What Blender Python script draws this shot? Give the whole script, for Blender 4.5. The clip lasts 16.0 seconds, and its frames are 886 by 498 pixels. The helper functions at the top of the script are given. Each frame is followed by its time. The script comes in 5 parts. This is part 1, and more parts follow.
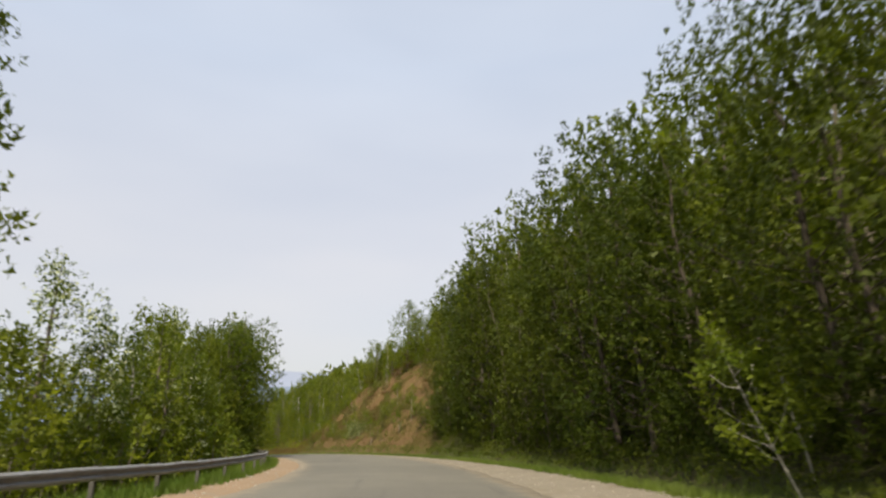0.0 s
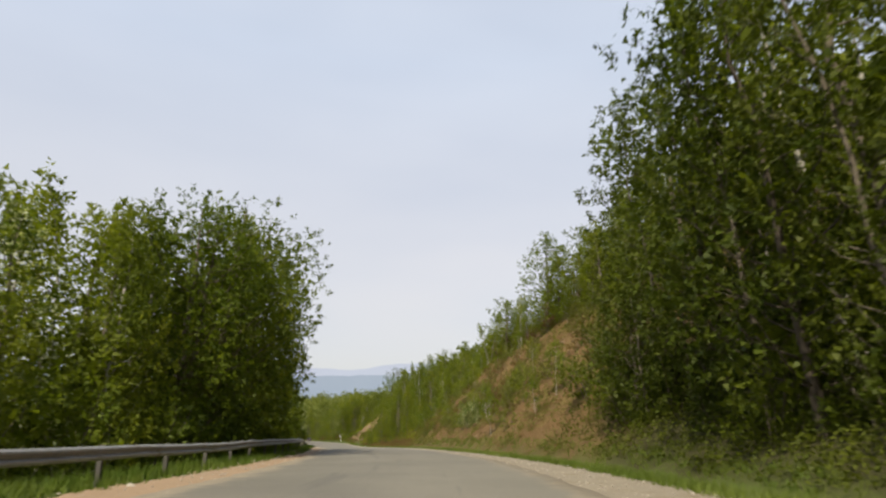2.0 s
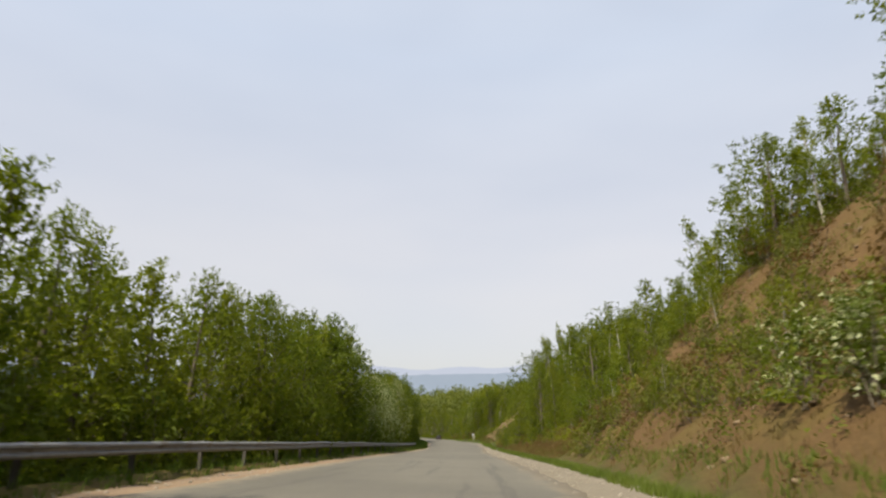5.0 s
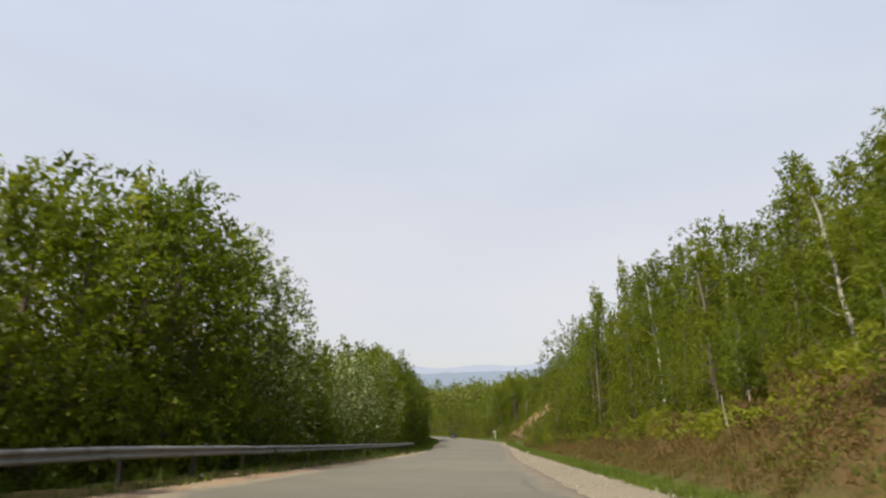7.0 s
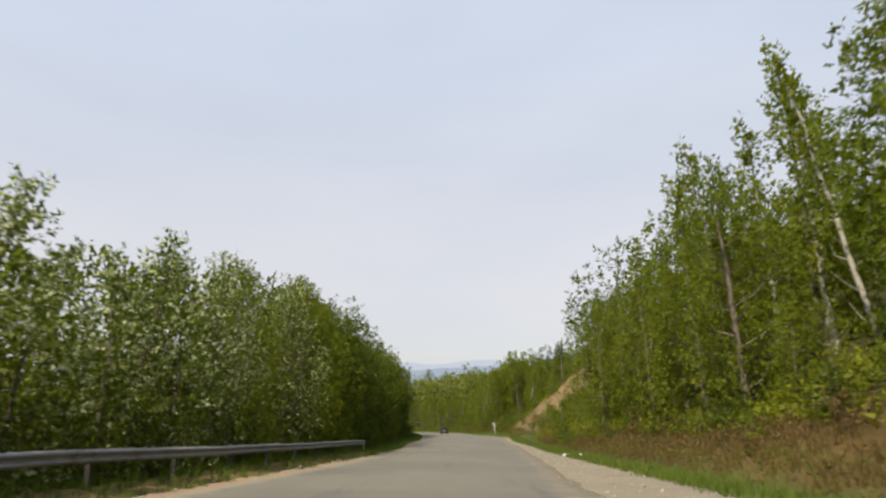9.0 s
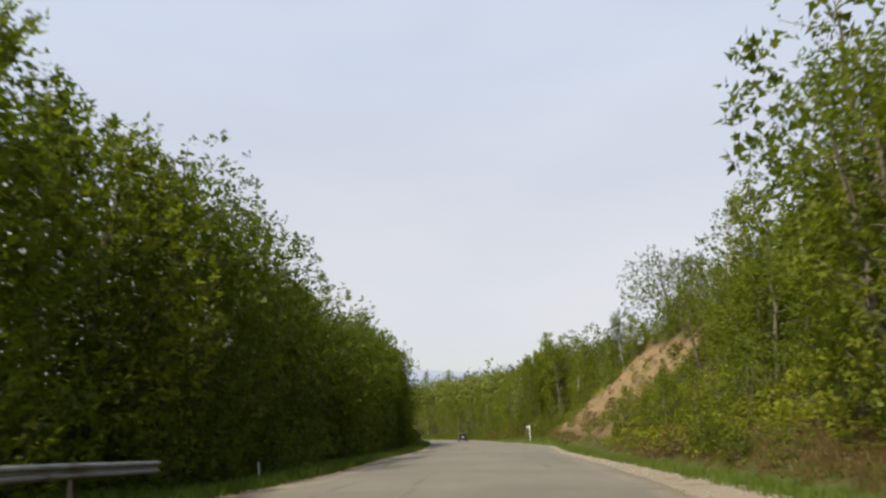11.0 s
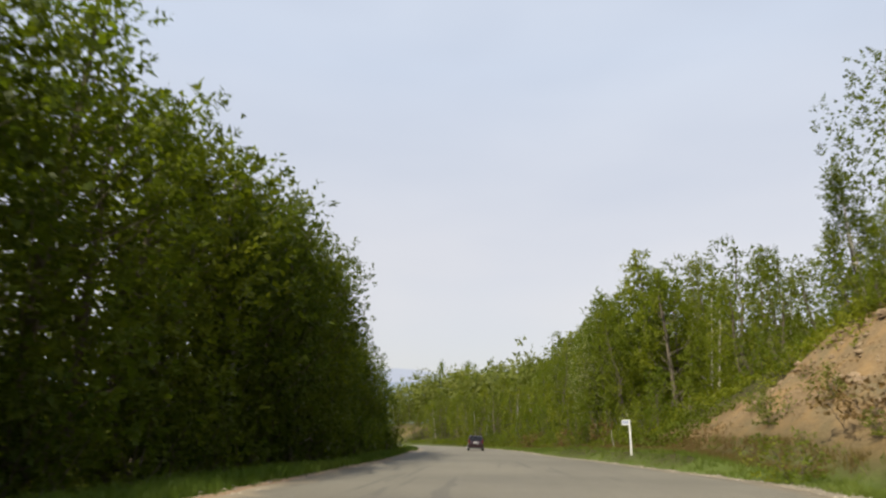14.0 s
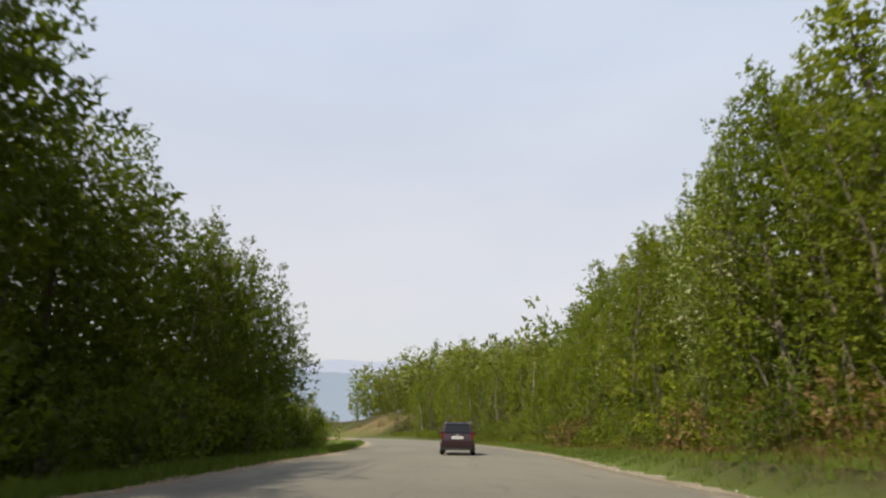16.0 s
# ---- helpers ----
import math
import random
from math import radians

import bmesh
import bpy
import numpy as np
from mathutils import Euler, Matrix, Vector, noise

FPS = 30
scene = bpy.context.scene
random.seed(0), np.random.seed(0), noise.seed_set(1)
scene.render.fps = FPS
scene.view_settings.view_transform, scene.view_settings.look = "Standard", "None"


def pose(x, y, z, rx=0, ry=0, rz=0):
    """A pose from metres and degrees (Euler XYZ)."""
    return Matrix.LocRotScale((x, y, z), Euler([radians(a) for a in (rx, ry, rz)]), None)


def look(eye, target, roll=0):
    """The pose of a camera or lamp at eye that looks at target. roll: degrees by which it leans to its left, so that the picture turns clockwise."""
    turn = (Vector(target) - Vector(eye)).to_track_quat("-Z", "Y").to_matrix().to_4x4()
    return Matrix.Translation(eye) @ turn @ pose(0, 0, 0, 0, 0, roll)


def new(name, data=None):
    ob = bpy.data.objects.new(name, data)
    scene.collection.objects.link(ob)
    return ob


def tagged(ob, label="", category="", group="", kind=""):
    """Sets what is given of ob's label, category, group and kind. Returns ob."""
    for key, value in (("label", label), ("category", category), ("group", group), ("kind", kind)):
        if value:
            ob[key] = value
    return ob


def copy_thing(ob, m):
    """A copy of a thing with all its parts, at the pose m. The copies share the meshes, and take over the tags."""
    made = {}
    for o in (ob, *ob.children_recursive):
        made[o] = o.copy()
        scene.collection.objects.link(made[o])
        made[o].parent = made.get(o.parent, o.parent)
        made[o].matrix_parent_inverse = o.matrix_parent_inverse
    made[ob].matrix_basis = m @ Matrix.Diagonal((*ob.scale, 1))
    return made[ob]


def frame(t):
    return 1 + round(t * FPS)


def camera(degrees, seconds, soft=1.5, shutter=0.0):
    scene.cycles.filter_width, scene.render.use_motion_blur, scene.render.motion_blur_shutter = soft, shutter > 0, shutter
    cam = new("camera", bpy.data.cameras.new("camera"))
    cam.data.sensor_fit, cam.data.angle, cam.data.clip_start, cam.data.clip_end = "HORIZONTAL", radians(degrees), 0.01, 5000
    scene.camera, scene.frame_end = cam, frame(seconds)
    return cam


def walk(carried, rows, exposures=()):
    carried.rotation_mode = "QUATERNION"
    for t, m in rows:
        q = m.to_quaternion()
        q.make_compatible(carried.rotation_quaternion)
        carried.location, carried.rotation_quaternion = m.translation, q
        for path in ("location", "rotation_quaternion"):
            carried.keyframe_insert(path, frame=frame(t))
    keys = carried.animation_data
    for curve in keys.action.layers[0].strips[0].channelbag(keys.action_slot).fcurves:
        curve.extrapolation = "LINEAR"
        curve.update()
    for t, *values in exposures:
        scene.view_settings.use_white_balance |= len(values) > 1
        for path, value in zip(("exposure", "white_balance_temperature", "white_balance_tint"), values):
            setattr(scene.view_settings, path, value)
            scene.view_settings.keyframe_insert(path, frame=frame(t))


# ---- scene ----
cam = camera(73.1, 16.0, 2.4, 0.2)
PATH = [
    (0, (-0.899, 1.87, -2.378), (-0.844, 3.784, -1.798), -0.6),
    (0.5, (-0.508, 10.263, -2.642), (-0.574, 12.187, -2.1), -0.6),
    (1, (-0.488, 18.44, -2.839), (-0.667, 20.356, -2.294), -0.2),
    (1.5, (-0.872, 26.439, -2.994), (-1.166, 28.338, -2.439), 0.0),
    (2, (-1.67, 34.294, -3.125), (-2.072, 36.172, -2.565), 0.4),
    (2.5, (-2.873, 42.034, -3.246), (-3.383, 43.879, -2.668), 1.5),
    (3, (-4.461, 49.682, -3.369), (-5.063, 51.504, -2.806), 2.7),
    (3.5, (-6.4, 57.26, -3.504), (-7.073, 59.042, -2.895), 1.4),
    (4, (-8.652, 64.786, -3.655), (-9.396, 66.554, -3.087), 1.2),
    (6.5, (-23.092, 102.121, -4.741), (-23.984, 103.823, -4.189), 0.3),
    (7, (-26.343, 109.598, -5.018), (-27.238, 111.302, -4.472), 0.5),
    (7.5, (-29.647, 117.096, -5.308), (-30.531, 118.806, -4.764), 0.2),
    (8, (-32.988, 124.62, -5.607), (-33.863, 126.337, -5.073), 0.1),
    (8.5, (-36.356, 132.173, -5.911), (-37.221, 133.89, -5.359), -0.5),
    (9, (-39.749, 139.76, -6.216), (-40.626, 141.476, -5.681), -0.5),
    (11.5, (-57.397, 178.244, -7.622), (-58.354, 179.908, -7.06), -0.9),
    (12, (-61.163, 186.048, -7.859), (-62.128, 187.708, -7.3), -0.1),
    (12.5, (-65.035, 193.881, -8.077), (-66.009, 195.529, -7.499), -1.0),
    (13, (-69.016, 201.735, -8.277), (-70.025, 203.368, -7.715), -0.2),
    (13.5, (-73.095, 209.603, -8.459), (-74.12, 211.224, -7.892), -0.6),
    (14, (-77.244, 217.473, -8.623), (-78.263, 219.094, -8.045), 1.0),
    (14.5, (-81.418, 225.331, -8.772), (-82.426, 226.964, -8.207), 0.9),
    (15, (-85.547, 233.16, -8.909), (-86.551, 234.793, -8.339), 1.6),
    (15.5, (-89.53, 240.938, -9.036), (-90.534, 242.575, -8.479), 1.0),
    (16, (-93.234, 248.64, -9.158), (-94.265, 250.261, -8.603), 1.0),
]
walk(cam, [(t, look(eye, target, roll)) for t, eye, target, roll in PATH], [(0, 0.66), (16, 0.66)])

# ---- world, sun ----
SUN_AZ, SUN_EL = 167.0, 52.0  # degrees: turn to the left from +y, height
world = bpy.data.worlds.new("sky_world")
scene.world = world
world.use_nodes = True
wn, wl = world.node_tree.nodes, world.node_tree.links
wn.clear()
w_out = wn.new("ShaderNodeOutputWorld")
w_bg = wn.new("ShaderNodeBackground")
w_sky = wn.new("ShaderNodeTexSky")
w_sky.sky_type = "NISHITA"
w_sky.sun_disc = False
w_sky.sun_elevation = radians(SUN_EL)
w_sky.sun_rotation = radians(-SUN_AZ)
w_sky.air_density, w_sky.dust_density, w_sky.ozone_density = 1.0, 2.0, 2.0
w_mix = wn.new("ShaderNodeMix")
w_mix.data_type = "RGBA"
w_dir = wn.new("ShaderNodeTexCoord")
w_sep = wn.new("ShaderNodeSeparateXYZ")
w_haze = wn.new("ShaderNodeValToRGB")  # thin high haze: greyer low down, bluer overhead
for k, (at, col) in enumerate([(0.0, (0.51, 0.476, 0.455)), (0.26, (0.595, 0.568, 0.555)), (0.55, (0.535, 0.575, 0.645))]):
    e = w_haze.color_ramp.elements[k] if k < 2 else w_haze.color_ramp.elements.new(at)
    e.position, e.color = at, (*col, 1.0)
w_gain = wn.new("ShaderNodeVectorMath")
w_gain.operation = "SCALE"
w_gain.inputs["Scale"].default_value = 10.0
w_map = wn.new("ShaderNodeMapping")
w_map.inputs["Scale"].default_value = (1.1, 1.1, 3.4)
w_veil = wn.new("ShaderNodeTexNoise")  # soft bands of thin cloud
w_veil.inputs["Scale"].default_value, w_veil.inputs["Detail"].default_value = 1.7, 3.0
w_amt = wn.new("ShaderNodeMath")
w_amt.operation = "MULTIPLY_ADD"
w_amt.inputs[1].default_value = 0.26
w_amt.inputs[2].default_value = 0.55
wl.new(w_dir.outputs["Generated"], w_sep.inputs[0])
wl.new(w_sep.outputs["Z"], w_haze.inputs[0])
wl.new(w_haze.outputs[0], w_gain.inputs[0])
wl.new(w_gain.outputs[0], w_mix.inputs[7])
wl.new(w_dir.outputs["Generated"], w_map.inputs["Vector"])
wl.new(w_map.outputs[0], w_veil.inputs["Vector"])
wl.new(w_veil.outputs["Fac"], w_amt.inputs[0])
wl.new(w_amt.outputs[0], w_mix.inputs[0])
w_bg.inputs["Strength"].default_value = 0.098
wl.new(w_sky.outputs[0], w_mix.inputs[6])
wl.new(w_mix.outputs[2], w_bg.inputs["Color"])
wl.new(w_bg.outputs[0], w_out.inputs["Surface"])

sun = new("sun", bpy.data.lights.new("sun", "SUN"))
sun.data.energy, sun.data.angle, sun.data.color = 4.3, radians(1.2), (1.0, 0.91, 0.72)
az, el = radians(SUN_AZ), radians(SUN_EL)
sun.matrix_world = look((-math.sin(az) * math.cos(el) * 100, math.cos(az) * math.cos(el) * 100, math.sin(el) * 100), (0, 0, 0))

# ---- materials ----


def material(name):
    m = bpy.data.materials.new(name)
    m.use_nodes = True
    t = m.node_tree
    return m, t.nodes, t.links, t.nodes["Principled BSDF"]


def noise_node(n, l, scale, detail=4.0, coord=None, rough=0.6):
    t = n.new("ShaderNodeTexNoise")
    t.inputs["Scale"].default_value, t.inputs["Detail"].default_value, t.inputs["Roughness"].default_value = scale, detail, rough
    if coord:
        l.new(coord, t.inputs["Vector"])
    return t.outputs["Fac"]


def ramp(n, l, fac, stops):
    r = n.new("ShaderNodeValToRGB")
    e = r.color_ramp.elements
    while len(e) < len(stops):
        e.new(0.5)
    for k, (p, c) in zip(e, stops):
        k.position, k.color = p, (*c, 1.0)
    l.new(fac, r.inputs[0])
    return r.outputs[0]


def mix(n, l, fac, a, b, blend="MIX"):
    m = n.new("ShaderNodeMix")
    m.data_type, m.blend_type = "RGBA", blend
    for sock, v in ((m.inputs[0], fac), (m.inputs[6], a), (m.inputs[7], b)):
        if isinstance(v, (int, float)):
            sock.default_value = v
        elif isinstance(v, tuple):
            sock.default_value = (*v, 1.0)
        else:
            l.new(v, sock)
    return m.outputs[2]


def bump(n, l, bsdf, height, strength, distance):
    b = n.new("ShaderNodeBump")
    b.inputs["Strength"].default_value, b.inputs["Distance"].default_value = strength, distance
    l.new(height, b.inputs["Height"])
    l.new(b.outputs[0], bsdf.inputs["Normal"])


def rough_material(name, dark, light, scale, rough=0.8, big=0.15, bump_size=0.01, metal=0.0, spots=None):
    """A matt surface with grain and larger stains."""
    m, n, l, b = material(name)
    pos = n.new("ShaderNodeTexCoord").outputs["Object"]
    fine, wide = noise_node(n, l, scale, 5, pos), noise_node(n, l, scale * big, 3, pos)
    c = mix(n, l, wide, dark, light)
    c = mix(n, l, 0.45, c, ramp(n, l, fine, [(0.3, dark), (0.7, light)]))
    if spots:
        c = mix(n, l, ramp(n, l, noise_node(n, l, scale * big * 2.3, 4, pos), [(0.55, (0, 0, 0)), (0.72, (1, 1, 1))]), c, spots)
    l.new(c, b.inputs["Base Color"])
    b.inputs["Roughness"].default_value, b.inputs["Metallic"].default_value = rough, metal
    b.inputs["Specular IOR Level"].default_value = 0.5 if metal else 0.15
    bump(n, l, b, fine, 0.6, bump_size)
    return m


def plain_material(name, color, rough=0.5, metal=0.0, coat=0.0):
    m, n, l, b = material(name)
    pos = n.new("ShaderNodeTexCoord").outputs["Object"]
    c = mix(n, l, noise_node(n, l, 7.0, 4, pos), tuple(v * 0.8 for v in color), tuple(min(1.0, v * 1.15) for v in color))
    l.new(c, b.inputs["Base Color"])
    b.inputs["Roughness"].default_value, b.inputs["Metallic"].default_value, b.inputs["Coat Weight"].default_value = rough, metal, coat
    return m


def leaf_material(name, dark, light, warm, through_light=0.35, glint=None):
    """Leaves: colour differs from tree to tree and from leaf to leaf; some light passes through."""
    m, n, l, b = material(name)
    isl = n.new("ShaderNodeNewGeometry").outputs["Random Per Island"]
    obj = n.new("ShaderNodeObjectInfo").outputs["Random"]
    pos = n.new("ShaderNodeTexCoord").outputs["Object"]
    c = mix(n, l, isl, dark, light)
    c = mix(n, l, ramp(n, l, noise_node(n, l, 0.55, 3, pos), [(0.35, (0, 0, 0)), (0.7, (0.7, 0.7, 0.7))]), c, warm)
    c = mix(n, l, ramp(n, l, obj, [(0.35, (0.0, 0.0, 0.0)), (1.0, (0.55, 0.55, 0.55))]), c, warm)
    c = mix(n, l, ramp(n, l, obj, [(0.0, (0.4, 0.4, 0.4)), (0.35, (0.0, 0.0, 0.0))]), c, dark)
    c = mix(n, l, ramp(n, l, noise_node(n, l, 0.16, 2, pos), [(0.42, (0.45, 0.45, 0.45)), (0.56, (0, 0, 0))]), c, dark)
    if glint:  # some leaves painted very pale, for bright glints on the foliage
        c = mix(n, l, ramp(n, l, isl, [(0.70, (0, 0, 0)), (0.76, (1, 1, 1))]), c, glint)
    l.new(c, b.inputs["Base Color"])
    b.inputs["Roughness"].default_value = 0.5
    b.inputs["Specular IOR Level"].default_value = 0.10
    tr = n.new("ShaderNodeBsdfTranslucent")
    l.new(mix(n, l, 1.0, c, (1.3, 1.35, 0.55), "MULTIPLY"), tr.inputs["Color"])
    ms = n.new("ShaderNodeMixShader")
    ms.inputs[0].default_value = through_light
    l.new(b.outputs[0], ms.inputs[1])
    l.new(tr.outputs[0], ms.inputs[2])
    l.new(ms.outputs[0], n["Material Output"].inputs["Surface"])
    return m


LEAF = leaf_material("leaf_green", (0.066, 0.100, 0.009), (0.160, 0.198, 0.022), (0.208, 0.214, 0.022), 0.47)
LEAF_DARK = leaf_material("leaf_dark", (0.046, 0.070, 0.008), (0.112, 0.145, 0.016), (0.135, 0.148, 0.014), 0.44)
# the right-hand stand's shade is put into this darker leaf colour
LEAF_SHADED = leaf_material("leaf_shaded", (0.028, 0.043, 0.005), (0.070, 0.094, 0.010), (0.096, 0.108, 0.012), 0.36)
# greyer greens: the haze over the far slopes is put into the leaf colour
LEAF_HAZED = leaf_material("leaf_hazed", (0.085, 0.112, 0.022), (0.165, 0.190, 0.050), (0.190, 0.190, 0.050), 0.42)
LEAF_PALE = leaf_material("leaf_pale", (0.054, 0.084, 0.013), (0.118, 0.152, 0.027), (0.14, 0.16, 0.024), 0.36, (0.44, 0.46, 0.28))
LEAF_DRY = leaf_material("leaf_dry", (0.110, 0.066, 0.028), (0.190, 0.112, 0.046), (0.130, 0.095, 0.030), 0.28)
LEAF_YELLOW = leaf_material("leaf_yellow_green", (0.068, 0.092, 0.011), (0.145, 0.168, 0.024), (0.15, 0.125, 0.028), 0.32)
GRASS = leaf_material("grass_blades", (0.055, 0.095, 0.012), (0.115, 0.170, 0.026), (0.140, 0.160, 0.034), 0.3)
HAY = leaf_material("dry_grass_blades", (0.100, 0.066, 0.026), (0.19, 0.130, 0.052), (0.12, 0.105, 0.026), 0.25)
BARK = rough_material("grey_bark", (0.07, 0.055, 0.04), (0.20, 0.17, 0.13), 9.0, 0.9, 0.2, 0.02)
BARK_DARK = rough_material("dark_bark", (0.035, 0.028, 0.022), (0.105, 0.085, 0.062), 9.0, 0.9, 0.2, 0.02)
BARK_PALE = rough_material("pale_bark", (0.22, 0.20, 0.165), (0.48, 0.45, 0.39), 6.0, 0.85, 0.25, 0.01, 0.0, (0.05, 0.045, 0.04))
BARK_WHITE = rough_material("white_bark", (0.42, 0.40, 0.35), (0.68, 0.66, 0.60), 6.0, 0.8, 0.25, 0.006, 0.0, (0.16, 0.14, 0.12))
STEEL = rough_material("galvanised_steel", (0.15, 0.147, 0.143), (0.29, 0.285, 0.28), 5.0, 0.55, 0.12, 0.002, 0.25, (0.13, 0.095, 0.07))
POST_STEEL = rough_material("weathered_post_steel", (0.06, 0.055, 0.048), (0.14, 0.13, 0.115), 9.0, 0.6, 0.2, 0.003, 0.4)
SAND = rough_material("sandy_shoulder", (0.17, 0.115, 0.070), (0.29, 0.21, 0.140), 7.0, 0.95, 0.06, 0.012, 0.0, (0.19, 0.165, 0.13))
GRAVEL = rough_material("gravel_shoulder", (0.125, 0.105, 0.078), (0.26, 0.225, 0.172), 9.0, 0.95, 0.05, 0.015, 0.0, (0.15, 0.12, 0.075))
ROCK = rough_material("orange_rock", (0.15, 0.105, 0.062), (0.30, 0.225, 0.150), 1.6, 0.9, 0.2, 0.08, 0.0, (0.24, 0.18, 0.13))
SOIL_CLOD = rough_material("brown_earth", (0.045, 0.027, 0.014), (0.115, 0.070, 0.034), 3.0, 0.95, 0.25, 0.05)
STONE = rough_material("pale_stone", (0.24, 0.21, 0.17), (0.45, 0.41, 0.35), 5.0, 0.9, 0.3, 0.02)
WHITE = plain_material("white_paint", (0.72, 0.72, 0.70), 0.55)
BLUE = plain_material("sign_blue", (0.05, 0.12, 0.38), 0.4)
DARK = plain_material("dark_marks", (0.03, 0.03, 0.035), 0.6)


def asphalt():
    m, n, l, b = material("worn_asphalt")
    geo = n.new("ShaderNodeAttribute")
    geo.attribute_name = "along_across"
    sep = n.new("ShaderNodeSeparateXYZ")
    l.new(geo.outputs["Vector"], sep.inputs[0])
    pos = n.new("ShaderNodeTexCoord").outputs["Object"]
    grain, patch = noise_node(n, l, 45.0, 3, pos), noise_node(n, l, 0.35, 5, pos)
    # stains drawn out along the lanes
    st = n.new("ShaderNodeMapping")
    st.inputs["Scale"].default_value = (0.06, 1.1, 1.0)
    l.new(geo.outputs["Vector"], st.inputs["Vector"])
    streak = noise_node(n, l, 1.0, 4, st.outputs[0])
    c = mix(n, l, streak, (0.088, 0.080, 0.060), (0.146, 0.133, 0.101))
    c = mix(n, l, ramp(n, l, patch, [(0.38, (0, 0, 0)), (0.66, (0.6, 0.6, 0.6))]), c, (0.158, 0.144, 0.110))
    c = mix(n, l, 0.35, c, ramp(n, l, grain, [(0.3, (0.06, 0.056, 0.049)), (0.7, (0.24, 0.224, 0.19))]))
    # tar patches and cracks
    tar = ramp(n, l, noise_node(n, l, 0.8, 4, st.outputs[0]), [(0.60, (0, 0, 0)), (0.66, (0.55, 0.55, 0.55))])
    c = mix(n, l, tar, c, (0.070, 0.066, 0.058))
    broad = noise_node(n, l, 0.11, 3, pos)
    c = mix(n, l, ramp(n, l, broad, [(0.40, (0, 0, 0)), (0.62, (0.5, 0.5, 0.5))]), c, (0.082, 0.076, 0.064))
    # sand and dust carried in from the shoulders
    near = n.new("ShaderNodeMapRange")
    near.inputs["From Min"].default_value, near.inputs["From Max"].default_value = 0.0, 1.3
    near.inputs["To Min"].default_value, near.inputs["To Max"].default_value = 0.42, -0.12
    near.clamp = False
    l.new(sep.outputs["Z"], near.inputs["Value"])
    add = n.new("ShaderNodeMath")
    l.new(near.outputs[0], add.inputs[0])
    l.new(noise_node(n, l, 1.6, 6, pos), add.inputs[1])
    c = mix(n, l, ramp(n, l, add.outputs[0], [(0.58, (0, 0, 0)), (0.84, (0.85, 0.85, 0.85))]), c, (0.20, 0.165, 0.118))
    l.new(c, b.inputs["Base Color"])
    b.inputs["Roughness"].default_value, b.inputs["Specular IOR Level"].default_value = 0.8, 0.3
    bump(n, l, b, grain, 0.4, 0.006)
    return m


ASPHALT = asphalt()


def ground_material():
    """Forest floor, with grass, dry slopes and bare soil where the ground's own zones say so."""
    m, n, l, b = material("ground_cover")
    zone = n.new("ShaderNodeAttribute")
    zone.attribute_name = "zone"
    sep = n.new("ShaderNodeSeparateColor")
    l.new(zone.outputs["Color"], sep.inputs[0])
    pos = n.new("ShaderNodeTexCoord").outputs["Object"]
    fine, mid, wide = noise_node(n, l, 6.0, 6, pos), noise_node(n, l, 0.7, 5, pos), noise_node(n, l, 0.12, 4, pos)
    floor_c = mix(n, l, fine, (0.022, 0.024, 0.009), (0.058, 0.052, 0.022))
    grass_c = mix(n, l, mid, (0.052, 0.085, 0.013), (0.092, 0.120, 0.028))
    grass_c = mix(n, l, 0.4, grass_c, ramp(n, l, fine, [(0.3, (0.04, 0.06, 0.012)), (0.75, (0.12, 0.118, 0.042))]))
    soil_c = mix(n, l, mid, (0.074, 0.044, 0.019), (0.156, 0.098, 0.046))
    soil_c = mix(n, l, 0.4, soil_c, ramp(n, l, fine, [(0.3, (0.052, 0.031, 0.013)), (0.75, (0.170, 0.106, 0.046))]))
    # dry grass and green tufts over the soil
    soil_c = mix(n, l, ramp(n, l, noise_node(n, l, 0.35, 6, pos), [(0.50, (0, 0, 0)), (0.64, (0.8, 0.8, 0.8))]), soil_c, mix(n, l, fine, (0.070, 0.060, 0.014), (0.150, 0.110, 0.038)))
    rock_c = mix(n, l, mid, (0.098, 0.066, 0.034), (0.210, 0.152, 0.082))
    rock_c = mix(n, l, 0.4, rock_c, ramp(n, l, fine, [(0.3, (0.085, 0.052, 0.030)), (0.75, (0.29, 0.212, 0.125))]))
    streak = n.new("ShaderNodeMapping")
    streak.inputs["Scale"].default_value = (0.9, 0.9, 0.25)
    l.new(pos, streak.inputs["Vector"])
    rock_c = mix(n, l, ramp(n, l, noise_node(n, l, 0.9, 5, streak.outputs[0]), [(0.46, (0, 0, 0)), (0.62, (0.6, 0.6, 0.6))]), rock_c, (0.235, 0.150, 0.068))
    rock_c = mix(n, l, ramp(n, l, noise_node(n, l, 0.5, 6, pos), [(0.52, (0, 0, 0)), (0.68, (0.8, 0.8, 0.8))]), rock_c, (0.125, 0.105, 0.062))
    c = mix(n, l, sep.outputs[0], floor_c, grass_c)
    c = mix(n, l, sep.outputs[1], c, soil_c)
    c = mix(n, l, sep.outputs[2], c, rock_c)
    l.new(c, b.inputs["Base Color"])
    b.inputs["Roughness"].default_value = 0.95
    b.inputs["Specular IOR Level"].default_value = 0.08
    bump(n, l, b, fine, 0.8, 0.06)
    return m


GROUND = ground_material()


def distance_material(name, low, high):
    """Far hills: a plain glowing backdrop, the haze of kilometres put into its colour."""
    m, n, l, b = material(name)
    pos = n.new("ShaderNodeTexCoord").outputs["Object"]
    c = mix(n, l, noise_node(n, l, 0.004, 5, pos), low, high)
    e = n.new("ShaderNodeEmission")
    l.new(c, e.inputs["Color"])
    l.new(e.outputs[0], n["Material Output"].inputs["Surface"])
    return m


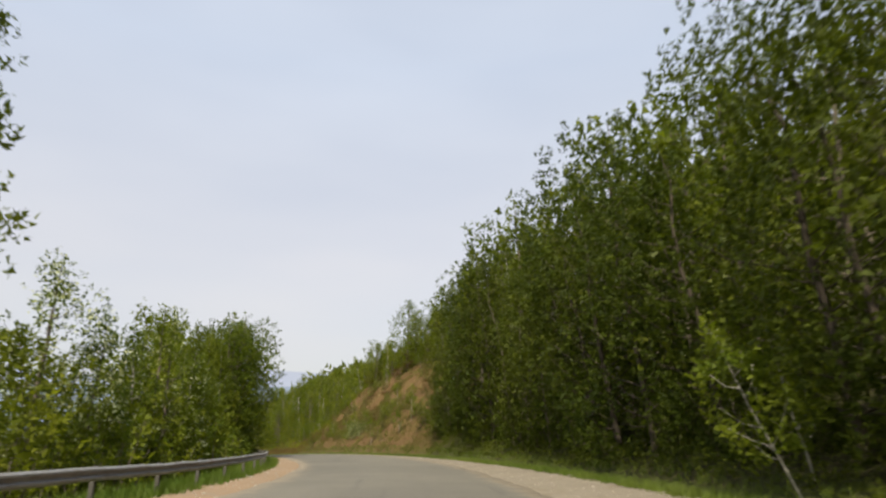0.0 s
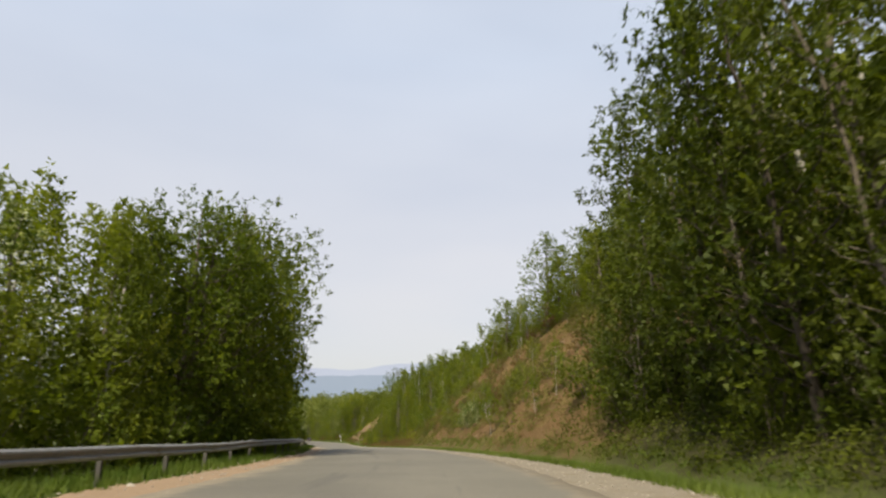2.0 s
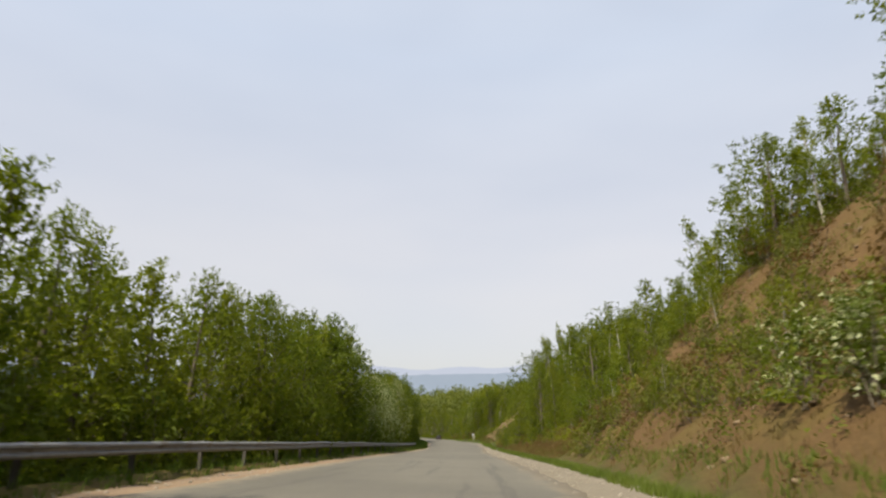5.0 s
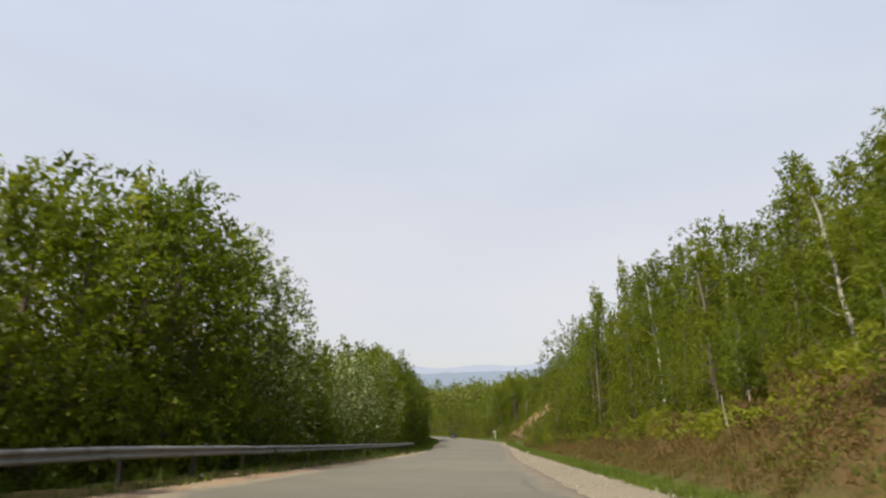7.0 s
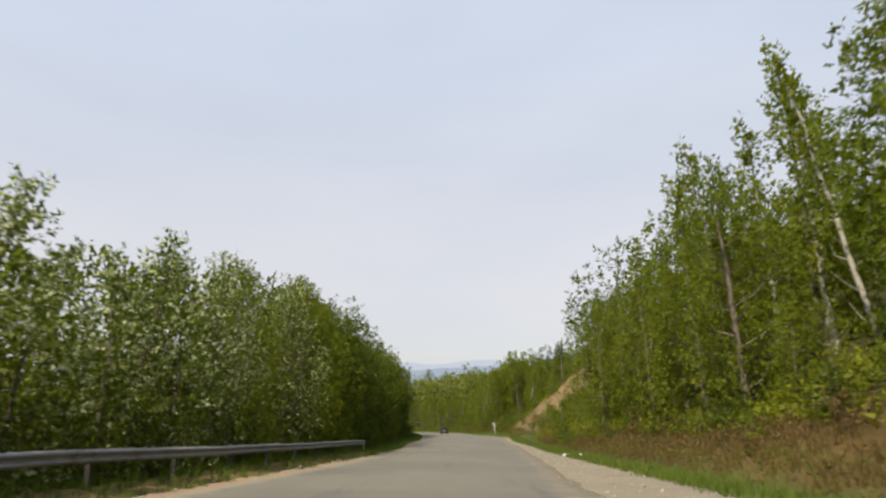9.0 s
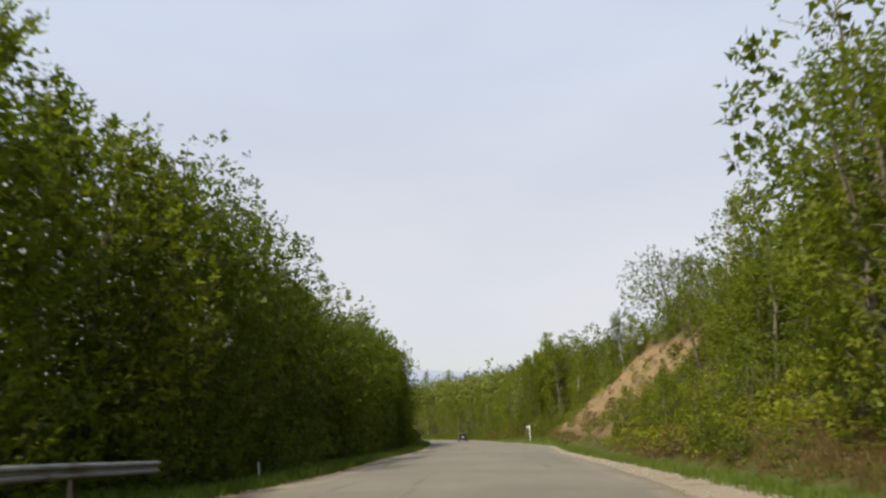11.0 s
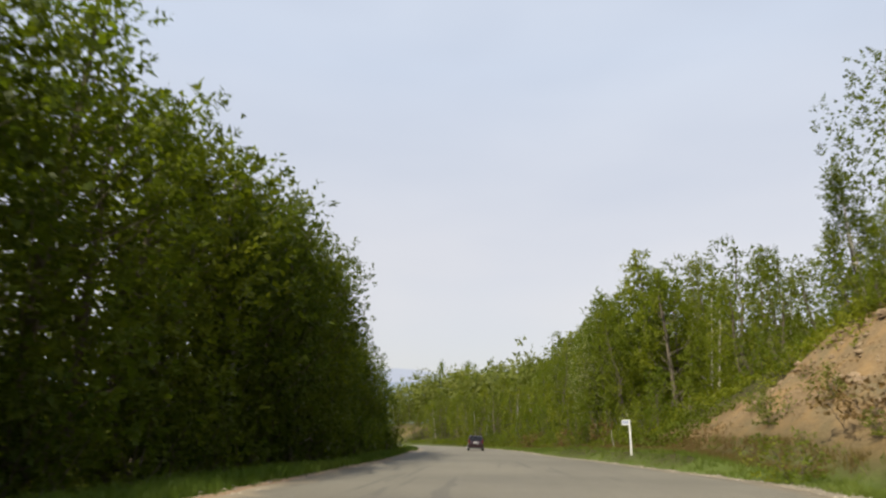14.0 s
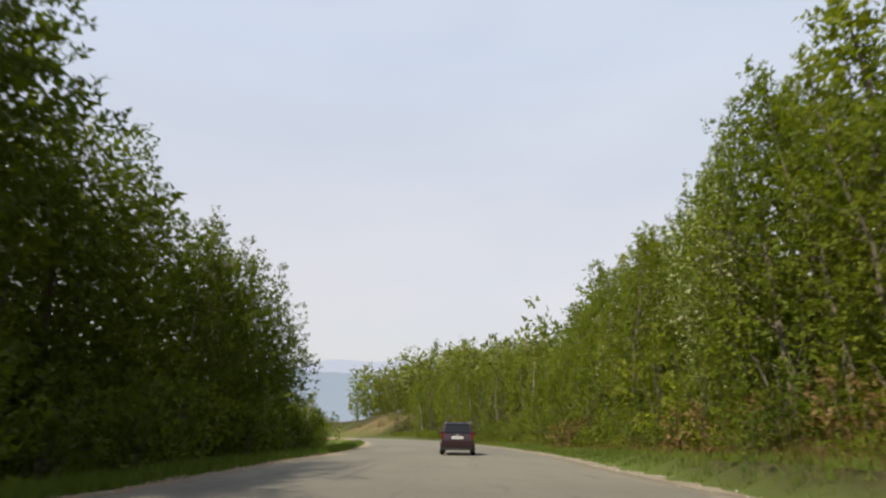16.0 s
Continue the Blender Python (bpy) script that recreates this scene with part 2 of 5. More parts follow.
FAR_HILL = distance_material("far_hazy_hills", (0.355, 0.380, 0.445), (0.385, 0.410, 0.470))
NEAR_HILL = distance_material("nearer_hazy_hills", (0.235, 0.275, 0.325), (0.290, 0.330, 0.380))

# ---- the road's line and the lie of the land ----
# points of the drive line (x, y, height of the road), then the bend beyond
LINE = [(-2.6, -58, -1.9), (-1.9, -28, -2.6), (-0.9, 1.9, -3.51), (-0.5, 18.4, -3.97), (-1.7, 34.3, -4.25), (-4.5, 49.7, -4.5),
        (-8.7, 64.8, -4.79), (-13.9, 79.7, -5.15), (-19.9, 94.7, -5.61), (-26.3, 109.6, -6.15), (-33, 124.6, -6.74), (-39.8, 139.8, -7.35),
        (-46.6, 155, -7.94), (-53.7, 170.5, -8.5), (-61.2, 186.1, -8.99), (-69, 201.7, -9.41), (-77.2, 217.5, -9.75), (-85.5, 233.2, -10.04),
        (-93.2, 248.6, -10.29), (-100.3, 262.5, -10.5), (-108.6, 277, -10.75), (-119, 291.5, -11.05), (-131, 306, -11.4), (-146, 322, -11.8),
        (-163, 338, -12.3), (-183, 353, -12.9), (-206, 366, -13.6), (-240, 378, -14.6), (-290, 386, -16), (-350, 388, -17.5),
        (-420, 386, -19)]


def spline(points, step):
    """Catmull-Rom through the points, evenly stepped."""
    p = np.array(points, float)
    out = []
    for i in range(1, len(p) - 2):
        a, b, c, d = p[i - 1:i + 3]
        k = max(2, int(np.linalg.norm(c - b) / 0.25))
        u = np.linspace(0, 1, k, endpoint=False)[:, None]
        out.append(0.5 * (2 * b + (c - a) * u + (2 * a - 5 * b + 4 * c - d) * u ** 2 + (3 * b - a - 3 * c + d) * u ** 3))
    q = np.vstack(out)
    s = np.r_[0, np.cumsum(np.linalg.norm(np.diff(q[:, :2], axis=0), axis=1))]
    t = np.arange(0, s[-1], step)
    return np.stack([np.interp(t, s, q[:, k]) for k in range(3)], 1), t


ROAD, ROAD_S = spline(LINE, 1.0)
ROAD_S = ROAD_S - 29.9  # 0 where the drive begins
TANG = np.gradient(ROAD, axis=0)
TANG /= np.linalg.norm(TANG[:, :2], axis=1)[:, None]


def at_road(s, d, up=0.0):
    """The place at s metres along the road, d to the right of the drive line, up over the road's surface."""
    p = [np.interp(s, ROAD_S, ROAD[:, k]) for k in range(3)]
    tx, ty = np.interp(s, ROAD_S, TANG[:, 0]), np.interp(s, ROAD_S, TANG[:, 1])
    k = math.hypot(tx, ty)
    return Vector((p[0] + ty / k * d, p[1] - tx / k * d, p[2] + up))


def heading(s):
    return math.degrees(math.atan2(-np.interp(s, ROAD_S, TANG[:, 0]), np.interp(s, ROAD_S, TANG[:, 1])))


def road_coords(x, y):
    """Metres along the road and to its right, and the road's height there."""
    x, y = np.atleast_1d(x).astype(float), np.atleast_1d(y).astype(float)
    s, d, z = np.empty(len(x)), np.empty(len(x)), np.empty(len(x))
    for a in range(0, len(x), 4000):
        b = slice(a, a + 4000)
        dx, dy = x[b, None] - ROAD[None, :, 0], y[b, None] - ROAD[None, :, 1]
        i = (dx * dx + dy * dy).argmin(1)
        r = np.arange(len(i))
        vx, vy = dx[r, i], dy[r, i]
        along = vx * TANG[i, 0] + vy * TANG[i, 1]
        s[b] = ROAD_S[i] + along
        side = vx * TANG[i, 1] - vy * TANG[i, 0]
        far = np.hypot(vx, vy)
        d[b] = np.where(np.abs(along) > 2, np.sign(side) * far, side)
        z[b] = ROAD[i, 2]
    return s, d, z


def table(s, rows):
    return np.interp(s, [r[0] for r in rows], [r[1] for r in rows])


RIGHT_EDGE = [(-30, 2.4), (60, 2.7), (85, 2.2), (160, 2.5), (190, 4.0), (205, 5.2), (228, 6.2), (240, 7.6), (252, 8.6), (262, 7.5), (272, 6.2), (281, 4.3), (290, 3.6), (305, 3.2), (600, 3.2)]
LEFT_EDGE = [(-30, 5.7), (40, 5.9), (65, 6.5), (120, 7.0), (160, 6.5), (205, 5.9), (220, 6.4), (244, 5.3), (264, 5.9), (278, 6.8), (290, 7.5), (305, 7.2), (600, 7.0)]
SHOULDER = [(-30, 3.4), (20, 3.2), (60, 2.0), (80, 1.6), (120, 2.2), (160, 2.8), (195, 1.6), (215, 1.4), (240, 1.0), (300, 1.2), (500, 1.0)]
LEFT_SHOULDER = [(-30, 1.9), (45, 1.7), (70, 1.0), (120, 1.3), (160, 0.8), (195, 0.6), (500, 0.5)]
RAIL_LINE = [(-30, 8.0), (40, 8.0), (60, 8.5), (120, 8.8), (160, 8.7), (190, 8.3)]
RAIL_TOP = [(-30, 0.78), (60, 0.80), (95, 0.93), (190, 0.93)]
VERGE = [(-30, 2.2), (60, 1.6), (75, 0.8), (125, 1.8), (160, 2.4), (215, 2.4), (235, 2.6), (265, 2.6), (285, 2.0), (300, 1.8), (600, 1.8)]
CUT_TAN = [(-30, 0.38), (50, 0.42), (66, 0.95), (122, 0.98), (136, 0.62), (215, 0.55), (232, 0.92), (262, 0.90), (276, 0.45), (300, 0.36), (398, 0.36), (405, 0.75), (428, 0.65), (436, 0.45), (600, 0.45)]
CUT_TOP = [(-30, 6), (50, 6), (68, 18), (124, 17), (140, 8), (215, 9), (232, 13), (262, 12), (278, 5), (300, 4.4), (330, 3.6), (398, 3.6), (406, 5.6), (428, 5.6), (440, 4), (455, 4), (478, 1), (600, 1)]
HILL_TAN = [(-30, 0.45), (120, 0.45), (215, 0.36), (280, 0.24), (300, 0.18), (330, 0.10), (430, 0.10), (452, 0.09), (480, 0.02), (600, 0.0)]
HILL_TOP = [(-30, 60), (215, 50), (280, 34), (380, 32), (600, 32)]
VERGE_UP = [(250, 0.0), (264, 0.78), (280, 0.7), (300, 0.3), (340, 0.1)]
LEFT_TAN = [(-30, 0.55), (150, 0.5), (190, 0.35), (212, 0.10), (285, 0.14), (320, 0.35), (600, 0.4)]


def lump(x, y, size, amount):
    """Smooth unevenness, the same everywhere for the same place."""
    a, b = x / size, y / size
    return amount * (np.sin(a * 1.7 + np.sin(b * 1.3) * 1.4) * np.sin(b * 1.9 + 1.1 + np.sin(a * 0.9)) + 0.4 * np.sin(a * 4.1 + b * 2.3 + 0.7) * np.sin(b * 4.7 - a * 1.9))


def ground_z(x, y):
    x, y = np.atleast_1d(x).astype(float), np.atleast_1d(y).astype(float)
    s, d, z = road_coords(x, y)
    re, le = table(s, RIGHT_EDGE), table(s, LEFT_EDGE)
    g = re + table(s, SHOULDER)
    toe = g + table(s, VERGE)
    e = np.maximum(d - toe, 0)
    run = table(s, CUT_TOP) / table(s, CUT_TAN)
    rise = np.minimum(e, run) * table(s, CUT_TAN) + np.maximum(e - run, 0) * table(s, HILL_TAN)
    top = table(s, HILL_TOP)
    rise = np.where(rise > top * 0.7, top * 0.7 + (top * 0.3) * np.tanh((rise - top * 0.7) / (top * 0.3)), rise)
    rough = np.clip(e / 6, 0, 1)
    right = rise + rough * (lump(x, y, 7.0, 0.55) + lump(x, y, 2.3, 0.16)) - 0.10 * np.clip((d - g) / 1.2, 0, 1) * (e < 0.01)
    right = right + table(s, VERGE_UP) * np.clip((d - g + 0.1) / 0.7, 0, 1)
    worn = np.clip(np.minimum(s - 229, 268 - s) / 3, 0, 1) + 0.5 * np.clip(np.minimum(s - 68, 130 - s) / 4, 0, 1)
    gully = np.sin(s * 0.83 + 1.5 * np.sin(d * 0.33 + s * 0.13)) + 0.45 * np.sin(s * 1.57 + 1.6 * np.sin(d * 0.41 + 1.0))
    right = right + worn * rough * 0.38 * gully
    ls = np.maximum(le + table(s, LEFT_SHOULDER) + 0.9, np.where(s < 195, 9.6, 0))
    berm = 0.16 * np.clip((-d - le - table(s, LEFT_SHOULDER)) / 0.8, 0, 1) * (s > 80) * (s < 192)
    f = np.maximum(-d - ls, 0)
    lt = table(s, LEFT_TAN)
    fall = np.minimum(f, 14) * lt + np.maximum(f - 14, 0) * 0.30
    fall = 55 * np.tanh(fall / 55)
    left = berm - fall + np.clip(f / 6, 0, 1) * lump(x, y, 7.0, 0.4) - 0.05 * np.clip((-d - le) / 1.5, 0, 1)
    on = (d < re + 0.4) & (d > -le - 0.4)
    out = z + np.where(d > 0, right, left) - np.where(on, 0.15, 0.03)
    return out


def ground_at(x, y):
    return float(ground_z(x, y)[0])


def spot(s, d):
    """The place on the ground at s along the road and d to its right."""
    p = at_road(s, d)
    return Vector((p.x, p.y, ground_at(p.x, p.y)))


# ---- meshes ----
def mesh_from(name, verts, faces, mat, smooth=False):
    me = bpy.data.meshes.new(name)
    me.from_pydata([tuple(v) for v in verts], [], [tuple(f) for f in faces])
    if smooth:
        me.polygons.foreach_set("use_smooth", [True] * len(me.polygons))
    if mat:
        me.materials.append(mat)
    return me


def tri_mesh(name, verts, tris, mat):
    """A large triangle mesh from arrays."""
    me = bpy.data.meshes.new(name)
    verts, tris = np.asarray(verts, np.float32), np.asarray(tris, np.int32)
    me.vertices.add(len(verts))
    me.vertices.foreach_set("co", verts.ravel())
    me.loops.add(tris.size)
    me.loops.foreach_set("vertex_index", tris.ravel())
    me.polygons.add(len(tris))
    me.polygons.foreach_set("loop_start", np.arange(0, tris.size, 3, dtype=np.int32))
    me.update(calc_edges=True)
    me.materials.append(mat)
    return me


def part(name, me, parent, label=""):
    ob = new(name, me)
    ob.parent = parent
    return tagged(ob, label)


def part_bm(name, bm, mat, parent, label="", smooth=False):
    me = bpy.data.meshes.new(name)
    bm.to_mesh(me)
    bm.free()
    if smooth:
        me.polygons.foreach_set("use_smooth", [True] * len(me.polygons))
    me.materials.append(mat)
    return part(name, me, parent, label)


def box_bm(size, at=(0, 0, 0), bevel=0.0, bm=None):
    bm = bm or bmesh.new()
    r = bmesh.ops.create_cube(bm, size=1.0, matrix=Matrix.Translation(at) @ Matrix.Diagonal((*size, 1)))
    if bevel:
        edges = list({e for v in r["verts"] for e in v.link_edges})
        bmesh.ops.bevel(bm, geom=edges, offset=bevel, segments=2, affect="EDGES")
    return bm


# ---- ground ----
def graded(lo, hi, step, reach):
    """Even steps between lo and hi, then ever wider ones out to the reach."""
    mid = list(np.arange(lo, hi + step, step))
    out, k = [], step
    a, b = lo, mid[-1]
    left, right = [], []
    while a > -reach or b < reach:
        k *= 1.13
        a, b = a - k, b + k
        left.append(a)
        right.append(b)
    return np.array(left[::-1] + mid + right)


def build_ground():
    gx, gy = graded(-140, 40, 1.15, 4600), graded(-30, 310, 1.15, 4600)
    X, Y = np.meshgrid(gx, gy)
    x, y = X.ravel(), Y.ravel()
    z = ground_z(x, y)
    nx, ny = len(gx), len(gy)
    i = np.arange(ny - 1)[:, None] * nx + np.arange(nx - 1)[None, :]
    i = i.ravel()
    tris = np.vstack([np.stack([i, i + 1, i + nx + 1], 1), np.stack([i, i + nx + 1, i + nx], 1)])
    me = tri_mesh("ground", np.stack([x, y, z], 1), tris, GROUND)
    me.polygons.foreach_set("use_smooth", [True] * len(me.polygons))
    s, d, _ = road_coords(x, y)
    g = table(s, RIGHT_EDGE) + table(s, SHOULDER)
    toe = g + table(s, VERGE)
    wob = lump(x, y, 5.0, 0.8)
    grass = np.clip((np.where(s > 262, g + 0.8, toe + 0.1) + wob * 0.7 - d) / 1.2, 0, 1) * (d > 0) + np.clip((d + table(s, LEFT_EDGE) + 4.2 + wob) / 0.9, 0, 1) * (d <= 0)
    cut = np.minimum(np.clip((s - 60) / 5, 0, 1), np.clip((134 - s) / 8, 0, 1)) * np.clip((d - toe + 0.6) / 1.8, 0, 1) * np.clip((26 + wob * 2 - d) / 4, 0, 1)
    bank = np.minimum(np.clip((s - 56) / 5, 0, 1), np.clip((172 - s) / 8, 0, 1)) * 0.8 * np.clip((d - toe + 0.5) / 1, 0, 1) * np.clip((toe + table(s, [(120, 3.5), (134, 9), (148, 7), (156, 3)]) + wob - d) / 1.5, 0, 1)
    rock = np.minimum(np.clip((s - 231) / 4, 0, 1), np.clip((275 - s) / 4, 0, 1)) * np.clip((d - toe - 0.4) / 1.6, 0, 1) * np.clip((toe + table(s, [(262, 13.5), (268, 6.5), (275, 4)]) + wob - d) / 1.5, 0, 1)
    rock = np.maximum(rock, 0.8 * np.minimum(np.clip((s - 402) / 4, 0, 1), np.clip((430 - s) / 4, 0, 1)) * np.clip((d - toe) / 1, 0, 1) * np.clip((toe + 9 - d) / 2, 0, 1))
    dry = np.minimum(np.clip((s - 262) / 4, 0, 1), np.clip((336 - s) / 10, 0, 1)) * 0.8 * np.clip((d - g - 1.5) / 0.8, 0, 1) * np.clip((toe + 3 + wob - d) / 1.5, 0, 1)
    bare = 0.75 * np.minimum(np.clip((s - 66) / 8, 0, 1), np.clip((196 - s) / 8, 0, 1)) * np.clip((-d - table(s, LEFT_EDGE)) / 0.5, 0, 1) * np.clip((11.0 + wob + d) / 1.0, 0, 1)
    soil = np.maximum(np.maximum(np.maximum(cut, bank), dry), bare)
    col = me.color_attributes.new("zone", "FLOAT_COLOR", "POINT")
    col.data.foreach_set("color", np.stack([np.clip(grass, 0, 1), np.clip(soil, 0, 1), np.clip(rock, 0, 1), np.ones(len(x))], 1).astype(np.float32).ravel())
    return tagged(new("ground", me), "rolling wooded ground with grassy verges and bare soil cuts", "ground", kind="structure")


build_ground()


def strip(name, s0, s1, inner, outer, up, mat, cols, rag=0.12, crown=0.0):
    """A sheet along the road between two lateral lines, with ragged edges and a turned-down rim."""
    ss = np.arange(s0, s1, 0.5)
    rows, edges = [], []
    for s in ss:
        a, b = inner(s), outer(s)
        a += rag * (noise.noise(Vector((s * 0.6, a, 3.1))) + 0.6 * noise.noise(Vector((s * 2.3, a, 7.7))))
        b += rag * (noise.noise(Vector((s * 0.6, b, 9.3))) + 0.6 * noise.noise(Vector((s * 2.3, b, 1.9))))
        edges.append((a, b))
        rows.append([(s, a - 0.05, up - 0.16)] + [(s, a + (b - a) * k / cols, up + crown * (1 - (2 * k / cols - 1) ** 2)) for k in range(cols + 1)] + [(s, b + 0.05, up - 0.16)])
    n = len(rows[0])
    verts = [at_road(*q) for r in rows for q in r]
    faces = [(i * n + k, i * n + k + 1, (i + 1) * n + k + 1, (i + 1) * n + k) for i in range(len(rows) - 1) for k in range(n - 1)]
    me = mesh_from(name, verts, faces, mat, True)
    at = me.attributes.new("along_across", "FLOAT_VECTOR", "POINT")
    at.data.foreach_set("vector", [v for r, e in zip(rows, edges) for q in r for v in (q[0], q[1], max(0.0, min(q[1] - e[0], e[1] - q[1])))])
    return new(name, me)


tagged(strip("road", -29, 560, lambda s: -float(table(s, LEFT_EDGE)), lambda s: float(table(s, RIGHT_EDGE)), 0.0, ASPHALT, 14, 0.17, 0.04), "worn grey-brown two-lane asphalt road without lane markings", "road", kind="structure")
tagged(strip("shoulder_right", -29, 560, lambda s: float(table(s, RIGHT_EDGE)) - 0.25, lambda s: float(table(s, RIGHT_EDGE) + table(s, SHOULDER)), -0.015, GRAVEL, 6, 0.45), "pale beige gravel shoulder beside the asphalt", "road shoulder", kind="structure")
tagged(strip("shoulder_left", -29, 560, lambda s: -float(table(s, LEFT_EDGE) + table(s, LEFT_SHOULDER)), lambda s: -float(table(s, LEFT_EDGE)) + 0.25, -0.015, SAND, 5, 0.38), "orange sandy shoulder below the steel guardrail", "road shoulder", kind="structure")


# ---- far hills ----
def ridge(name, dist, az0, az1, heights, base, mat, label):
    """A chain of hills on the horizon, with depth, between two directions (degrees to the left of +y) round the end of the road."""
    az = np.radians(np.linspace(az0, az1, 160))
    verts, faces = [], []
    for k, a in enumerate(az):
        u = k / (len(az) - 1)
        h = np.interp(u, np.linspace(0, 1, len(heights)), heights) + dist * 0.011 * noise.noise(Vector((u * 17, dist, 0))) + dist * 0.0016 * noise.noise(Vector((u * 90, dist, 4)))
        for r, f in ((0.93, 0.0), (0.97, 0.7), (1.0, 1.0), (1.06, 0.6)):
            verts.append((-90 - math.sin(a) * dist * r, 245 + math.cos(a) * dist * r, base + (h - base) * f))
    for k in range(len(az) - 1):
        for j in range(3):
            faces.append((4 * k + j, 4 * k + j + 1, 4 * k + j + 5, 4 * k + j + 4))
    return tagged(new(name, mesh_from(name, verts, faces, mat, True)), label, "hills", kind="structure")


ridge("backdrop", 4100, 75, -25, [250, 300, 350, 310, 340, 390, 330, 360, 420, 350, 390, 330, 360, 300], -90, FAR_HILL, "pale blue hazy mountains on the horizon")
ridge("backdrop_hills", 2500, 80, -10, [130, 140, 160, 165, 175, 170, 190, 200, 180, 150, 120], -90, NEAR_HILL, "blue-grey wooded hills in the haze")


# ---- trees ----
def tube(verts, faces, pts, radii, sides):
    """Adds a tapered tube along the points."""
    first = len(verts)
    for k, (p, r) in enumerate(zip(pts, radii)):
        t = (pts[min(k + 1, len(pts) - 1)] - pts[max(k - 1, 0)]).normalized()
        u = t.cross(Vector((0.31, 0.87, 0.2))).normalized()
        w = t.cross(u)
        for j in range(sides):
            a = 2 * math.pi * j / sides
            verts.append(p + (u * math.cos(a) + w * math.sin(a)) * r)
    for k in range(len(pts) - 1):
        for j in range(sides):
            a, b = first + k * sides + j, first + k * sides + (j + 1) % sides
            faces.append((a, b, b + sides, a + sides))


def leaves(points, dirs, size, rng, droop=0.35, narrow=0.6, face=None):
    """Pointed leaves at the points, each at its own tilt, turned towards face where it is given: vertices and triangles."""
    n = len(points)
    ax = dirs + rng.normal(0, 0.55, (n, 3))
    ax[:, 2] -= droop
    ax /= np.linalg.norm(ax, axis=1)[:, None] + 1e-9
    nor = rng.normal(0, 0.55, (n, 3)) + np.array([0, 0, 0.75]) if face is None else face + rng.normal(0, 0.30, (n, 3)) + np.array([0, 0, 0.2])
    side = np.cross(ax, nor)
    side /= np.linalg.norm(side, axis=1)[:, None] + 1e-9
    L = size * rng.uniform(0.6, 1.3, n)[:, None]
    W = L * narrow * 0.5
    v = np.stack([points + side * W, points + ax * L, points - side * W], 1).reshape(-1, 3)
    return v, np.arange(n * 3).reshape(-1, 3)


SHAPES = {
    "oval": lambda u: math.sin(math.pi * min(1, 0.18 + 0.80 * u)) ** 0.75,
    "cone": lambda u: 0.16 + 0.84 * (1 - u) ** 0.8 if u > 0.12 else 0.6 + u * 3,
    "spread": lambda u: 0.62 + 0.42 * math.sin(math.pi * min(1, 0.1 + u * 0.85)) - 0.35 * max(0.0, u - 0.75),
    "bush": lambda u: math.sin(math.pi * (0.3 + 0.66 * u)) ** 0.6,
}


